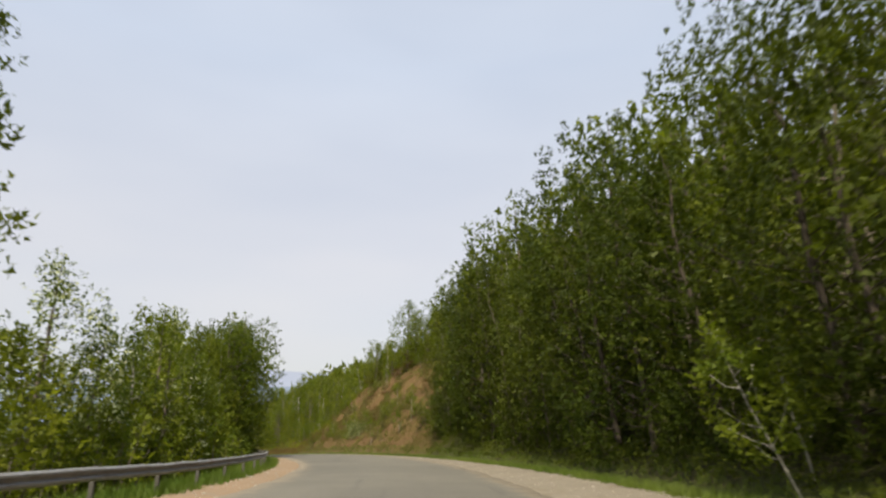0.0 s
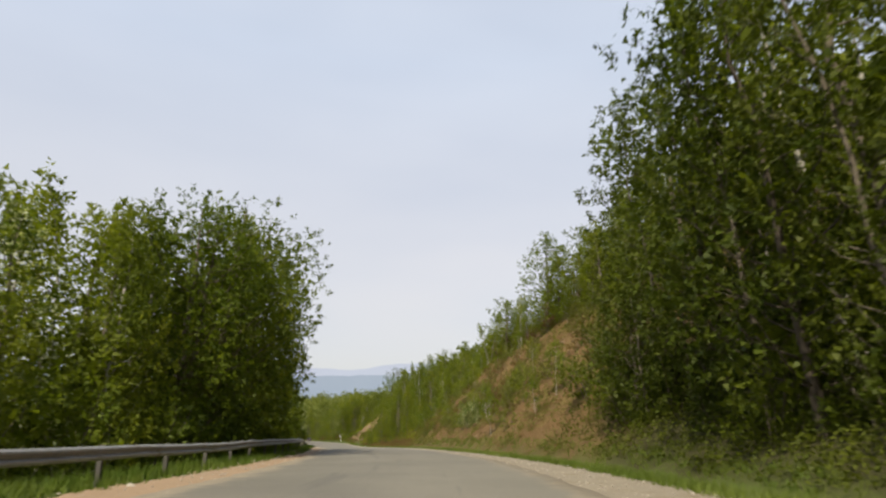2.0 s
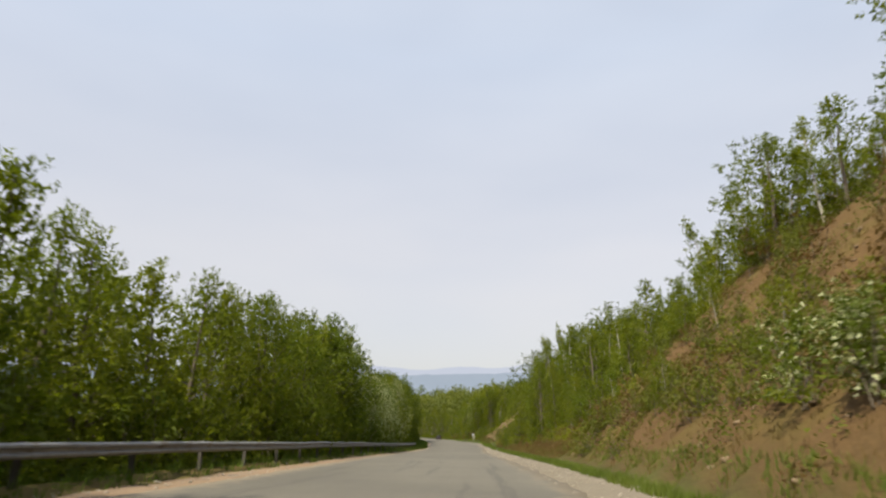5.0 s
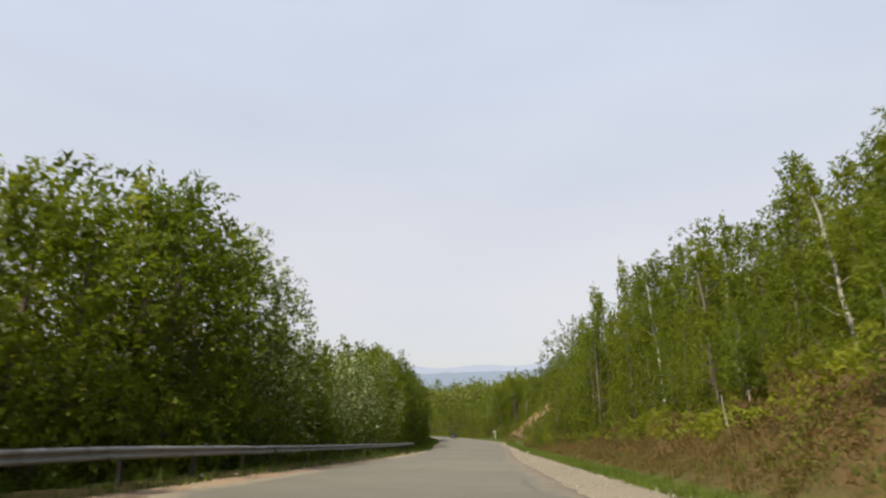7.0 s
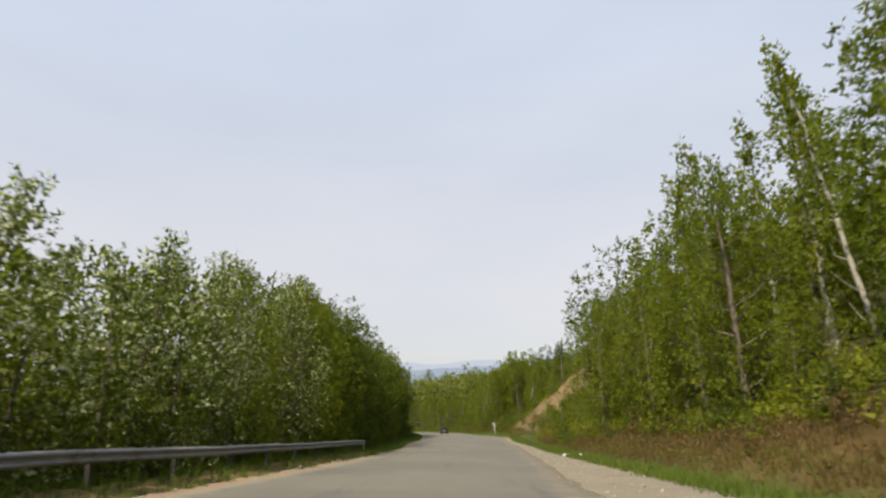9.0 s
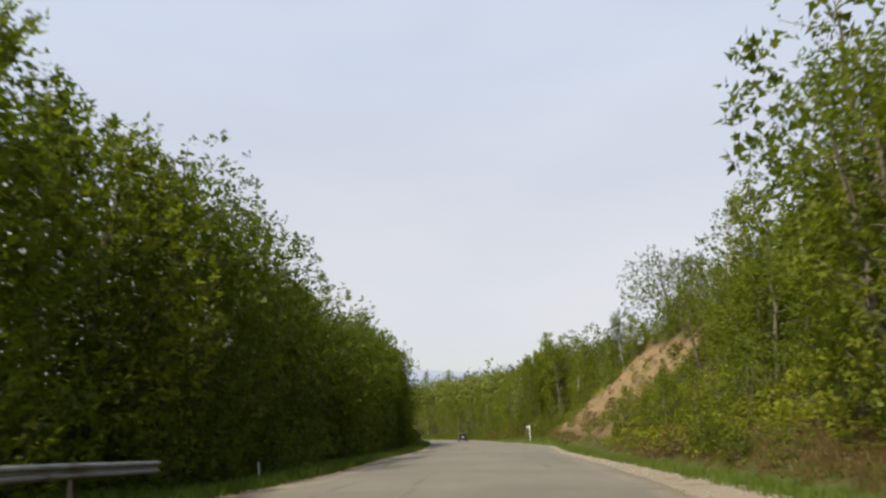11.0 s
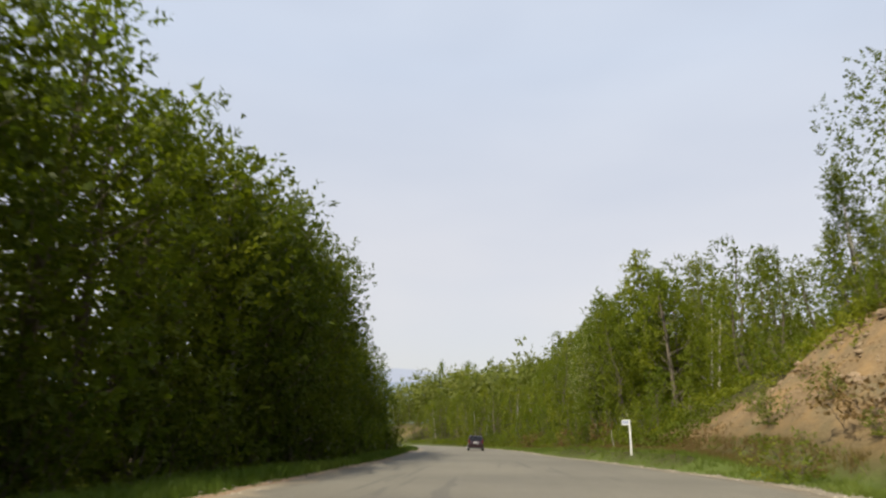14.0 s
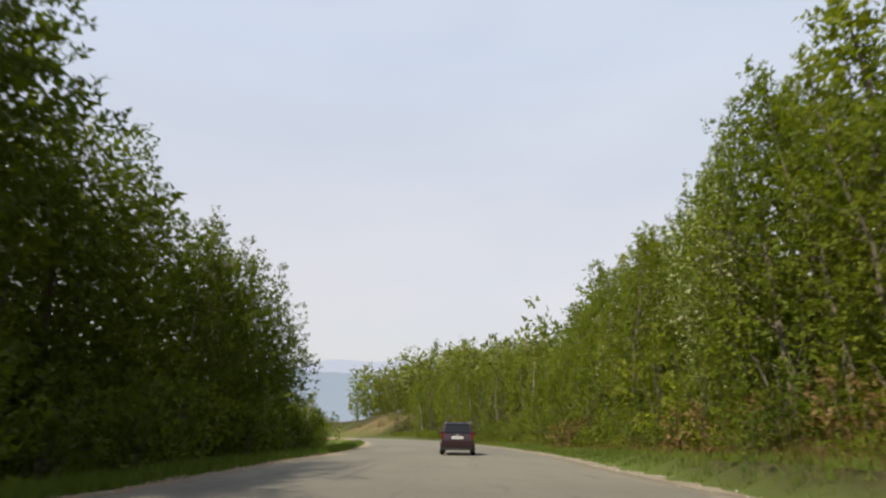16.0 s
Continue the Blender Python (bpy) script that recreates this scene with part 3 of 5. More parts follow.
def grow(name, seed, height, radius, bare, limbs, leaf_count, leaf_size, shape, leaf_mat, bark_mat, trunk_r=0.14, stems=1, label="", category="tree", rise=0.55, lobe=0.30, loose=0.0):
    """A tree or bush: trunk and limbs in one part, the crown's leaves in another. Leaves sit on upright shoots round lobes at the limbs' ends;
    lobe is the lobes' size beside the crown's radius, loose opens the crown up."""
    rng = np.random.default_rng(seed)
    verts, faces, lobes = [], [], []
    prof = SHAPES[shape]
    for st in range(stems):
        lean = Vector((rng.normal(0, 0.04), rng.normal(0, 0.04), 1)) if stems == 1 else Vector((rng.normal(0, 0.30), rng.normal(0, 0.30), 1))
        top = height * (1.0 if st == 0 else rng.uniform(0.6, 0.95))
        wob = [Vector((rng.normal(0, 0.012), rng.normal(0, 0.012), 0)) * top for _ in range(8)]
        root = Vector((0, 0, -0.4)) if stems == 1 else Vector((rng.normal(0, 0.25), rng.normal(0, 0.25), -0.3))
        pts = [root + lean * (top * 0.93 * k / 7) + wob[k] * (k / 7) for k in range(8)]
        rr = [trunk_r * (1.25 if k == 0 else (1 - k / 7) ** 0.8 + 0.05) for k in range(8)]
        tube(verts, faces, pts, rr, 6 if stems == 1 else 4)

        def on_trunk(u):
            f = min(6.999, max(0.0, u) * 7)
            k = int(f)
            return pts[k].lerp(pts[k + 1], f - k)
        n = max(4, limbs // stems)
        for i in range(n):
            u = (i + rng.uniform(0.1, 0.9)) / n
            hull = radius * prof(u) * (1.0 if stems == 1 else 0.7)
            a = i * 2.4 + rng.uniform(-0.6, 0.6)
            size = radius * lobe * rng.uniform(0.72, 1.25) * (0.62 + 0.38 * prof(u)) * (1.0 if stems == 1 else 1.25)
            reach = max(0.1, hull * rng.uniform(0.78, 1.12) - size * 0.75)
            out = Vector((math.cos(a), math.sin(a), 0))
            z = bare + (1 - bare) * u
            end = on_trunk(z * 0.97) + out * reach
            at = on_trunk(max(bare * 0.8, z - rise * reach / top))
            mid = at.lerp(end, 0.5) + Vector((rng.normal(0, 0.06), rng.normal(0, 0.06), -0.06)) * reach
            br = max(0.012, trunk_r * 0.36 * (1 - u * 0.6))
            tube(verts, faces, [at, mid, end + Vector((0, 0, size * 0.5))], [br, br * 0.6, 0.008], 3)
            lobes.append((*end, size, size * rng.uniform(1.0, 1.5), out.x, out.y))
        for k in range(3):
            c = on_trunk(1.0 - 0.07 * k)
            w = radius * lobe * (0.28 + 0.22 * k)
            lobes.append((c.x, c.y, c.z - w * 0.4, w, w * 1.9, 0, 0))
    lobes = np.array(lobes)
    per = 12 if leaf_count > 2500 else 8
    m = max(20, int(leaf_count * 0.76) // per)
    area = lobes[:, 3] * lobes[:, 4]
    of = rng.choice(len(lobes), m, p=area / area.sum())
    nor = rng.normal(0, 1, (m, 3))
    nor[:, :2] += lobes[of, 5:7] * 0.55
    nor[:, 2] += 0.25
    nor /= np.linalg.norm(nor, axis=1)[:, None]
    half = np.stack([lobes[of, 3], lobes[of, 3], lobes[of, 4]], 1)
    depth = rng.uniform(0.74, 1.0 + 0.12 * loose, (m, 1))
    start = lobes[of, :3] + nor * half * depth
    way = nor * 0.7 + np.clip(rng.normal(0, 0.33, (m, 3)), -0.6, 0.6) + np.array([0, 0, 0.25 + rise * 0.55])
    way /= np.linalg.norm(way, axis=1)[:, None]
    shoot = leaf_size * rng.uniform(1.3, 3.1, (m, 1)) * (1 + 0.5 * loose)
    t = (np.arange(per) + rng.uniform(0, 1, (m, per))) / per
    ang = rng.uniform(0, 2 * math.pi, (m, per))
    s1 = np.cross(way, np.array([0.3, 0.2, 1.0]))
    s1 /= np.linalg.norm(s1, axis=1)[:, None] + 1e-9
    s2 = np.cross(way, s1)
    ring = s1[:, None] * np.cos(ang)[..., None] + s2[:, None] * np.sin(ang)[..., None]
    pts = start[:, None] + way[:, None] * (t[..., None] - 0.35) * shoot[:, None] + ring * leaf_size * (0.55 - 0.35 * t[..., None])
    dirs = (way[:, None] * 0.6 + ring * 0.8).reshape(-1, 3)
    pts = pts.reshape(-1, 3)
    pts[:, 2] = np.maximum(pts[:, 2], 0.03)
    lv, lt = leaves(pts, dirs, leaf_size, rng, 0.12, 0.62, np.repeat(nor, per, 0))
    # shaded inner foliage that fills the lobes
    k = int(leaf_count * 0.24)
    of = rng.choice(len(lobes), k, p=area / area.sum())
    inner = lobes[of, :3] + np.clip(rng.normal(0, 0.38, (k, 3)), -0.6, 0.6) * np.stack([lobes[of, 3], lobes[of, 3], lobes[of, 4]], 1)
    inner[:, 2] = np.maximum(inner[:, 2], 0.05)
    cv, ct = leaves(inner, rng.normal(0, 1, (k, 3)), leaf_size * (1.3 - 0.3 * loose), rng, 0.3, 0.8)
    lv, lt = np.vstack([lv, cv]), np.vstack([lt, ct + len(lv)])
    root = new(name)
    tagged(root, label, category)
    part("trunk", mesh_from("trunk", verts, faces, bark_mat, True), root)
    part("crown", tri_mesh("crown", lv, lt, leaf_mat), root)
    return root


TREES = {}


def kind_of_tree(key, *a, **k):
    TREES[key] = [grow(*a, **k), False]


kind_of_tree("broad1", "broadleaf_tree", 1, 13, 3.0, 0.10, 34, 7400, 0.155, "oval", LEAF, BARK, 0.17, label="leafy green broadleaf tree with grey bark on the bank", rise=0.7, lobe=0.36)
kind_of_tree("broad2", "broadleaf_tree", 2, 13, 3.2, 0.14, 34, 7400, 0.160, "spread", LEAF_DARK, BARK, 0.18, label="dense dark green broadleaf tree shading its own trunk", lobe=0.37)
kind_of_tree("slim1", "slender_tree", 3, 15, 2.2, 0.16, 36, 6600, 0.145, "oval", LEAF, BARK, 0.10, label="slender green tree with a thin grey trunk", rise=1.1, lobe=0.40)
kind_of_tree("slim2", "slender_tree", 4, 14, 2.4, 0.14, 36, 6600, 0.145, "cone", LEAF_DARK, BARK_PALE, 0.13, label="tall dark green tree with a pointed top and pale trunk", rise=0.8, lobe=0.38)
kind_of_tree("young1", "young_tree", 5, 8, 2.0, 0.04, 30, 3600, 0.140, "cone", LEAF, BARK, 0.08, label="young bright green tree leafy to the ground", rise=1.0, lobe=0.37)
kind_of_tree("pale1", "silvery_tree", 6, 9, 2.3, 0.05, 34, 4600, 0.150, "oval", LEAF_PALE, BARK, 0.10, label="tree with silvery pale leaves by the road", rise=0.9, lobe=0.30, loose=0.5)
kind_of_tree("open1", "sparse_tree", 23, 13, 2.6, 0.12, 34, 3600, 0.165, "cone", LEAF_DARK, BARK, 0.13, label="tall sparse tree with open feathery sprays of leaves", rise=0.6, lobe=0.24, loose=1.0)
kind_of_tree("oak1", "spreading_tree", 37, 11, 4.2, 0.30, 26, 6200, 0.165, "spread", LEAF_DARK, BARK, 0.20, label="spreading dark tree with open tiers of leaves on the crest", rise=0.6, lobe=0.30, loose=0.1)
kind_of_tree("pale2", "silvery_tree", 38, 14, 2.9, 0.06, 38, 6600, 0.150, "oval", LEAF_PALE, BARK, 0.15, label="tall tree with silvery pale leaves by the road", rise=0.9, lobe=0.36, loose=0.3)
kind_of_tree("shaded1", "broadleaf_tree", 31, 14, 3.3, 0.13, 38, 7000, 0.155, "spread", LEAF_SHADED, BARK_DARK, 0.13, label="tall green tree with shade in its leaf colour and a bare lower trunk", lobe=0.36, rise=0.7)
kind_of_tree("shaded2", "slender_tree", 32, 15, 2.6, 0.14, 38, 6600, 0.150, "oval", LEAF_SHADED, BARK, 0.09, label="tall green tree with shade in its leaf colour and a thin grey lower trunk", rise=0.9, lobe=0.38)
kind_of_tree("shaded3", "young_tree", 33, 8, 2.2, 0.03, 30, 3600, 0.145, "oval", LEAF_SHADED, BARK, 0.08, label="young green tree leafy to the ground, shade in its leaf colour", rise=0.9, lobe=0.36)
kind_of_tree("bush1", "bush", 7, 3.2, 1.5, 0.05, 16, 880, 0.140, "bush", LEAF, BARK, 0.03, 4, label="green leafy bush at the forest edge", category="bush", rise=0.9, lobe=0.34)
kind_of_tree("bush2", "bush", 8, 2.6, 1.5, 0.05, 16, 860, 0.140, "bush", LEAF_DARK, BARK, 0.03, 4, label="dark green undergrowth bush under the trees", category="bush", rise=0.9, lobe=0.34)
kind_of_tree("bush3", "bush", 27, 2.6, 1.5, 0.05, 16, 860, 0.140, "bush", LEAF_SHADED, BARK, 0.03, 4, label="green bush under tall trees, shade in its leaf colour", category="bush", rise=0.9, lobe=0.34)
kind_of_tree("dry1", "dry_bush", 9, 1.7, 1.1, 0.05, 12, 640, 0.12, "bush", LEAF_DRY, BARK, 0.02, 4, label="brownish dry shrub on the bank", category="bush", rise=1.0, lobe=0.32, loose=0.6)
kind_of_tree("yellow1", "shrub", 19, 1.8, 1.5, 0.05, 14, 660, 0.13, "bush", LEAF_YELLOW, BARK, 0.02, 4, label="soft yellow-green shrub on the bare soil slope", category="bush", rise=1.0, lobe=0.34, loose=0.4)
kind_of_tree("flower1", "pale_shrub", 10, 3.0, 1.3, 0.05, 16, 1300, 0.14, "bush", LEAF_PALE, BARK, 0.03, 4, label="shrub with pale whitish leaves on the slope", category="bush", rise=1.0, lobe=0.32, loose=0.4)
kind_of_tree("sapling1", "sapling", 11, 4.2, 0.9, 0.35, 14, 800, 0.13, "oval", LEAF, BARK_PALE, 0.028, label="thin sapling with a bare pale stem on the slope", category="tree", rise=0.9, lobe=0.32, loose=0.5)
kind_of_tree("birch1", "birch_tree", 35, 13, 1.5, 0.50, 20, 2200, 0.13, "oval", LEAF, BARK_WHITE, 0.12, label="leaning birch with a long bare white trunk", rise=1.0, lobe=0.36, loose=0.5)
kind_of_tree("thicket1", "thicket", 17, 8, 2.9, 0.02, 22, 1500, 0.20, "bush", LEAF, BARK, 0.05, label="dark thicket below the road", lobe=0.32)
kind_of_tree("mid1", "broadleaf_tree", 12, 12, 2.9, 0.06, 26, 2400, 0.225, "oval", LEAF, BARK, 0.16, label="green broadleaf tree in the hillside wood", rise=0.8, lobe=0.30)
kind_of_tree("mid2", "slender_tree", 13, 14, 2.2, 0.06, 26, 2300, 0.215, "cone", LEAF, BARK_PALE, 0.13, label="slender green tree in the hillside wood", rise=1.0, lobe=0.32)
kind_of_tree("mid3", "broadleaf_tree", 14, 11, 3.1, 0.05, 26, 2400, 0.230, "spread", LEAF_DARK, BARK, 0.15, label="dark green broadleaf tree in the wood", lobe=0.30)

rand = random.Random(11)


def plant(key, s, d, height=None, lean=0.0, group="", wide=1.0, at=None, back=""):
    """Sets a tree at s along the road and d to its right, at a height in metres; lean tips it towards the road."""
    root, used = TREES[key]
    base = at or spot(s, d)
    own = {"broad1": 13, "broad2": 13, "slim1": 15, "slim2": 14, "young1": 8, "pale1": 9, "bush1": 3.2, "bush2": 2.6, "bush3": 2.6, "dry1": 1.7, "yellow1": 1.8, "flower1": 3.0, "sapling1": 4.2, "thicket1": 8, "open1": 13, "shaded1": 14, "shaded2": 15, "shaded3": 8, "oak1": 11, "pale2": 14, "birch1": 13, "mid1": 12, "mid2": 14, "mid3": 11}[key]
    k = (height or own * rand.uniform(0.85, 1.15)) / own
    w = k ** 0.75 * wide * rand.uniform(0.9, 1.12)
    h = heading(s)
    side = -lean if d > 0 else lean
    m = Matrix.Translation(base) @ pose(0, 0, 0, 0, 0, h) @ pose(0, 0, 0, 0, side + rand.uniform(-2, 2), 0) @ pose(0, 0, 0, 0, 0, rand.uniform(0, 360)) @ Matrix.Diagonal((w, w, k, 1))
    if back:
        BACK[back].append((key, m))
        return None
    if not used:
        root.matrix_basis = m
        TREES[key][1] = True
        ob = root
    else:
        ob = copy_thing(root, Matrix.Identity(4))
        ob.matrix_basis = m
    if group:
        tagged(ob, group=group)
    return ob


BACK = {"right": [], "left": []}
SLOT = {"leaf_green": 0, "leaf_dark": 1, "leaf_pale": 2, "grey_bark": 3, "pale_bark": 4, "leaf_shaded": 5, "dark_bark": 3}
SHAPE_CACHE = {}


def arrays(key):
    """Vertices, triangles and material slots of a kind of tree."""
    if key not in SHAPE_CACHE:
        vs, ts, ms, off = [], [], [], 0
        for o in TREES[key][0].children:
            me = o.data
            v = np.empty(len(me.vertices) * 3, np.float32)
            me.vertices.foreach_get("co", v)
            me.calc_loop_triangles()
            t = np.empty(len(me.loop_triangles) * 3, np.int32)
            me.loop_triangles.foreach_get("vertices", t)
            vs.append(v.reshape(-1, 3))
            ts.append(t.reshape(-1, 3) + off)
            ms.append(np.full(len(t) // 3, SLOT[me.materials[0].name]))
            off += len(vs[-1])
        SHAPE_CACHE[key] = np.vstack(vs), np.vstack(ts), np.concatenate(ms)
    return SHAPE_CACHE[key]


def join_back(side, name, label):
    """The trees farther into the wood, which nobody could count, as one object."""
    vs, ts, ms, off = [], [], [], 0
    for key, m in BACK[side]:
        v, t, k = arrays(key)
        m = np.array(m)
        vs.append(v @ m[:3, :3].T + m[:3, 3])
        ts.append(t + off)
        ms.append(k)
        off += len(v)
    me = tri_mesh(name, np.vstack(vs), np.vstack(ts), LEAF)
    for mat in (LEAF_DARK, LEAF_PALE, BARK, BARK_PALE, LEAF_SHADED):
        me.materials.append(mat)
    me.polygons.foreach_set("material_index", np.concatenate(ms).astype(np.int32))
    return tagged(new(name, me), label, "forest", kind="stuff")


def row(keys, s0, s1, gap, d0, d1, h0, h1, lean=0.0, group="", wide=1.0):
    s = s0
    while s < s1:
        plant(rand.choice(keys), s + rand.uniform(-0.35, 0.35) * gap, rand.uniform(d0, d1), rand.uniform(h0, h1), lean, group, wide)
        s += gap


R_W, L_W = "trees of the right-hand wood", "trees of the left-hand wood"


def row_to(keys, s0, s1, gap, d0, d1, tops, lo=0.84, hi=1.0, lean=0.0, group="", wide=1.0, grow_by=1.0, back=""):
    """A row of trees whose tops reach the heights over the road that the table gives along it."""
    s = s0
    while s < s1:
        q, d = s + rand.uniform(-0.35, 0.35) * gap, rand.uniform(d0, d1)
        h = float(table(q, tops)) * grow_by * rand.uniform(lo, hi) - (spot(q, d).z - at_road(q, 0).z)
        if h > 1.5:
            key = rand.choice(keys)
            if h > 10.5:
                key = {"young1": "broad1", "pale1": "pale2", "shaded3": "shaded2"}.get(key, key)
            plant(key, q, d, h, lean, group, wide, back=back)
        s += gap


# right: tall dark stand before the cut; unseen trees behind the start add shade
row_to(["shaded1", "shaded2", "shaded1"], -34, 61.5, 3.3, 9.2, 10.8, [(-34, 14), (0, 14), (20, 15), (30, 17.5), (66, 18.5)], 0.84, 1.04, 5, R_W)
row_to(["shaded3"], 56, 65.5, 1.7, 8.6, 10.6, [(56, 8), (61, 10), (66, 6)], 0.8, 1.05, 2, R_W)
row_to(["mid3", "mid2", "mid3"], 2, 63, 2.6, 13, 16, [(0, 16), (18, 17.5), (28, 22), (42, 23.5), (55, 25), (63, 24)], 0.88, 1.03, 1, R_W, back="right")
row_to(["mid1", "mid2", "mid3"], 4, 68, 4.4, 18, 26, [(0, 20), (30, 25), (70, 27)], 0.85, 1.0, 0, R_W, back="right")
row(["bush3", "bush2"], -4, 62, 1.5, 8.6, 10.4, 1.4, 3.0, 0, "bushes under the wood")
row(["bush2", "bush1"], 56, 69, 1.2, 8.6, 11.5, 1.6, 3.0, 0, "bushes under the wood")
row(["bush3"], 6, 64, 5.0, 9.0, 10.5, 2.6, 4.0, 2, "bushes under the wood")
row_to(["broad1", "young1"], 60, 74, 2.6, 13.5, 17, [(60, 17), (74, 18)], 0.85, 1.0, 0, R_W)
# crest of the cut
row_to(["mid1", "mid2", "mid3"], 68, 90, 2.2, 20.5, 25, [(68, 29), (90, 24)], 0.9, 1.0, 0, R_W, 1.25, back="right")
row_to(["mid1", "mid2", "mid3"], 72, 132, 2.8, 25, 36, [(72, 32), (100, 27), (132, 24)], 0.88, 1.0, 0, R_W, 1.2, back="right")
row_to(["mid1", "mid2", "mid3"], 90, 132, 1.9, 19.5, 23, [(90, 25), (98, 24.5), (108, 21), (124, 22.5), (132, 20)], 0.9, 1.05, 0, R_W, 1.2, back="right")
row(["bush1", "dry1", "young1"], 70, 130, 2.2, 18.5, 23, 1.8, 3.8, 0, "bushes on the crest")
row(["dry1", "yellow1", "yellow1", "yellow1"], 68, 124, 0.6, 8.0, 20.0, 0.9, 2.2, 0, "shrubs on the cut slope")
row(["sapling1"], 72, 128, 5.0, 7.0, 19.0, 2.4, 4.0, 4, "saplings on the cut slope")
row(["bush1", "yellow1", "yellow1", "bush1"], 76, 122, 1.1, 6.4, 10.5, 1.0, 2.0, 0, "shrubs on the cut slope")
# wood beyond the cut
row_to(["broad1", "young1", "slim1", "young1"], 130, 198, 2.9, 10.5, 13.0, [(126, 6), (140, 8), (150, 11), (158, 13), (160, 13.5), (162, 6.5), (168, 6.5), (170, 15), (208, 14.5)], 0.75, 1.0, 2, R_W)
row_to(["mid1", "mid2", "mid3"], 128, 201, 3.1, 14, 18, [(126, 13), (138, 16), (154, 18.5), (163, 20), (178, 21), (213, 19.5)], 0.85, 1.0, 0, R_W, back="right")
row_to(["mid1", "mid2", "mid3"], 128, 230, 4.0, 19, 27, [(126, 21), (140, 22), (166, 24), (230, 22)], 0.85, 1.0, 0, R_W, back="right")
row_to(["mid1", "mid2", "mid3"], 130, 232, 6.0, 28, 40, [(126, 21), (166, 27), (232, 27)], 0.88, 1.0, 0, R_W, back="right")
row(["bush1", "dry1", "dry1", "dry1"], 120, 146, 1.7, 8.6, 11.0, 0.7, 1.4, 0, "bushes at the wood's edge")
row(["bush2", "bush1", "dry1"], 146, 214, 1.7, 9.0, 10.8, 0.9, 2.0, 0, "bushes at the wood's edge")
row(["young1", "bush1", "bush1"], 203, 236, 1.3, 11.5, 17, 2.0, 4.2, 0, "bushes at the wood's edge")
row_to(["mid1", "mid3", "young1"], 204, 228, 1.6, 15, 21, [(204, 13), (218, 13), (233, 13)], 0.85, 1.05, 0, R_W, 1.2, back="right")
row_to(["mid1", "mid2", "mid3"], 205, 227, 1.9, 20, 27, [(204, 18), (218, 17), (234, 16)], 0.85, 1.05, 0, R_W, 1.2, back="right")
row_to(["young1", "broad1", "young1"], 120, 150, 2.0, 12.5, 16.5, [(120, 12), (136, 11.5), (150, 12.5)], 0.85, 1.0, 0, R_W, 1.1)
# above the orange cut
row_to(["mid1", "mid2", "mid3"], 226, 272, 2.6, 25.5, 29, [(226, 20), (243, 20.5), (250, 20), (272, 20)], 0.85, 1.0, 0, R_W, back="right")
row_to(["mid1", "mid2", "mid3"], 228, 280, 3.4, 30, 42, [(228, 25), (258, 26), (268, 27), (280, 25)], 0.82, 1.0, 0, R_W, back="right")
row(["bush1", "young1"], 224, 270, 2.0, 23.8, 26, 1.5, 3.5, 0, "bushes on the crest")
row(["bush1", "yellow1", "dry1"], 236, 268, 2.3, 12.6, 14.6, 0.9, 2.2, 0, "shrubs below the orange cut")
row(["yellow1", "dry1", "dry1"], 232, 264, 2.6, 15, 23, 0.6, 1.4, 0, "shrubs below the orange cut")
row(["bush1", "young1", "bush1"], 262, 279, 1.5, 15, 20, 1.6, 3.6, 0, "bushes on the crest")
# right-hand wood past the kilometre post
row_to(["broad1", "slim1", "pale1", "young1"], 283, 320, 2.6, 9.8, 11.8, [(283, 15.5), (286, 16.5), (290, 14.8), (300, 15.2), (320, 13.5)], 0.86, 1.0, 0, R_W)
row_to(["mid1", "mid2", "mid1"], 276, 322, 2.3, 14, 17.5, [(276, 14), (281, 17), (288, 21), (296, 19.5), (322, 18.5)], 0.88, 1.0, 0, R_W, back="right")
row_to(["mid1", "mid2", "mid3"], 266, 340, 3.6, 19, 25, [(266, 15.5), (278, 16), (288, 21.5), (300, 22), (340, 20)], 0.88, 1.0, 0, R_W, back="right")
row_to(["mid1", "mid2", "mid3"], 272, 345, 6.0, 26, 42, [(272, 19.5), (300, 20.5), (345, 22)], 0.85, 1.0, 0, R_W, back="right")
row(["bush1", "bush2", "flower1", "bush1"], 275, 284, 1.5, 9.0, 11, 1.4, 2.8, 0, "bushes at the wood's edge")
row(["bush1", "bush2", "dry1", "bush1"], 282, 340, 1.1, 6.4, 8.6, 1.2, 2.6, 0, "bushes at the wood's edge")
row(["young1", "bush1"], 284, 330, 2.2, 8.0, 9.8, 3.0, 6.0, 0, "bushes at the wood's edge")
row(["young1", "bush1"], 275, 284, 1.8, 11, 14, 2.5, 5, 0, "bushes at the wood's edge")
row_to(["mid1", "mid2", "mid3"], 320, 400, 3.2, 8.5, 12, [(320, 13), (426, 13)], 0.6, 1.05, 0, R_W, back="right")
row_to(["mid1", "mid2", "mid3"], 322, 450, 4.6, 16, 26, [(322, 16), (450, 16)], 0.7, 1.05, 0, R_W, back="right")
row(["dry1", "yellow1"], 404, 428, 3.0, 8, 15, 0.8, 1.7, 0, "shrubs on the far bank")
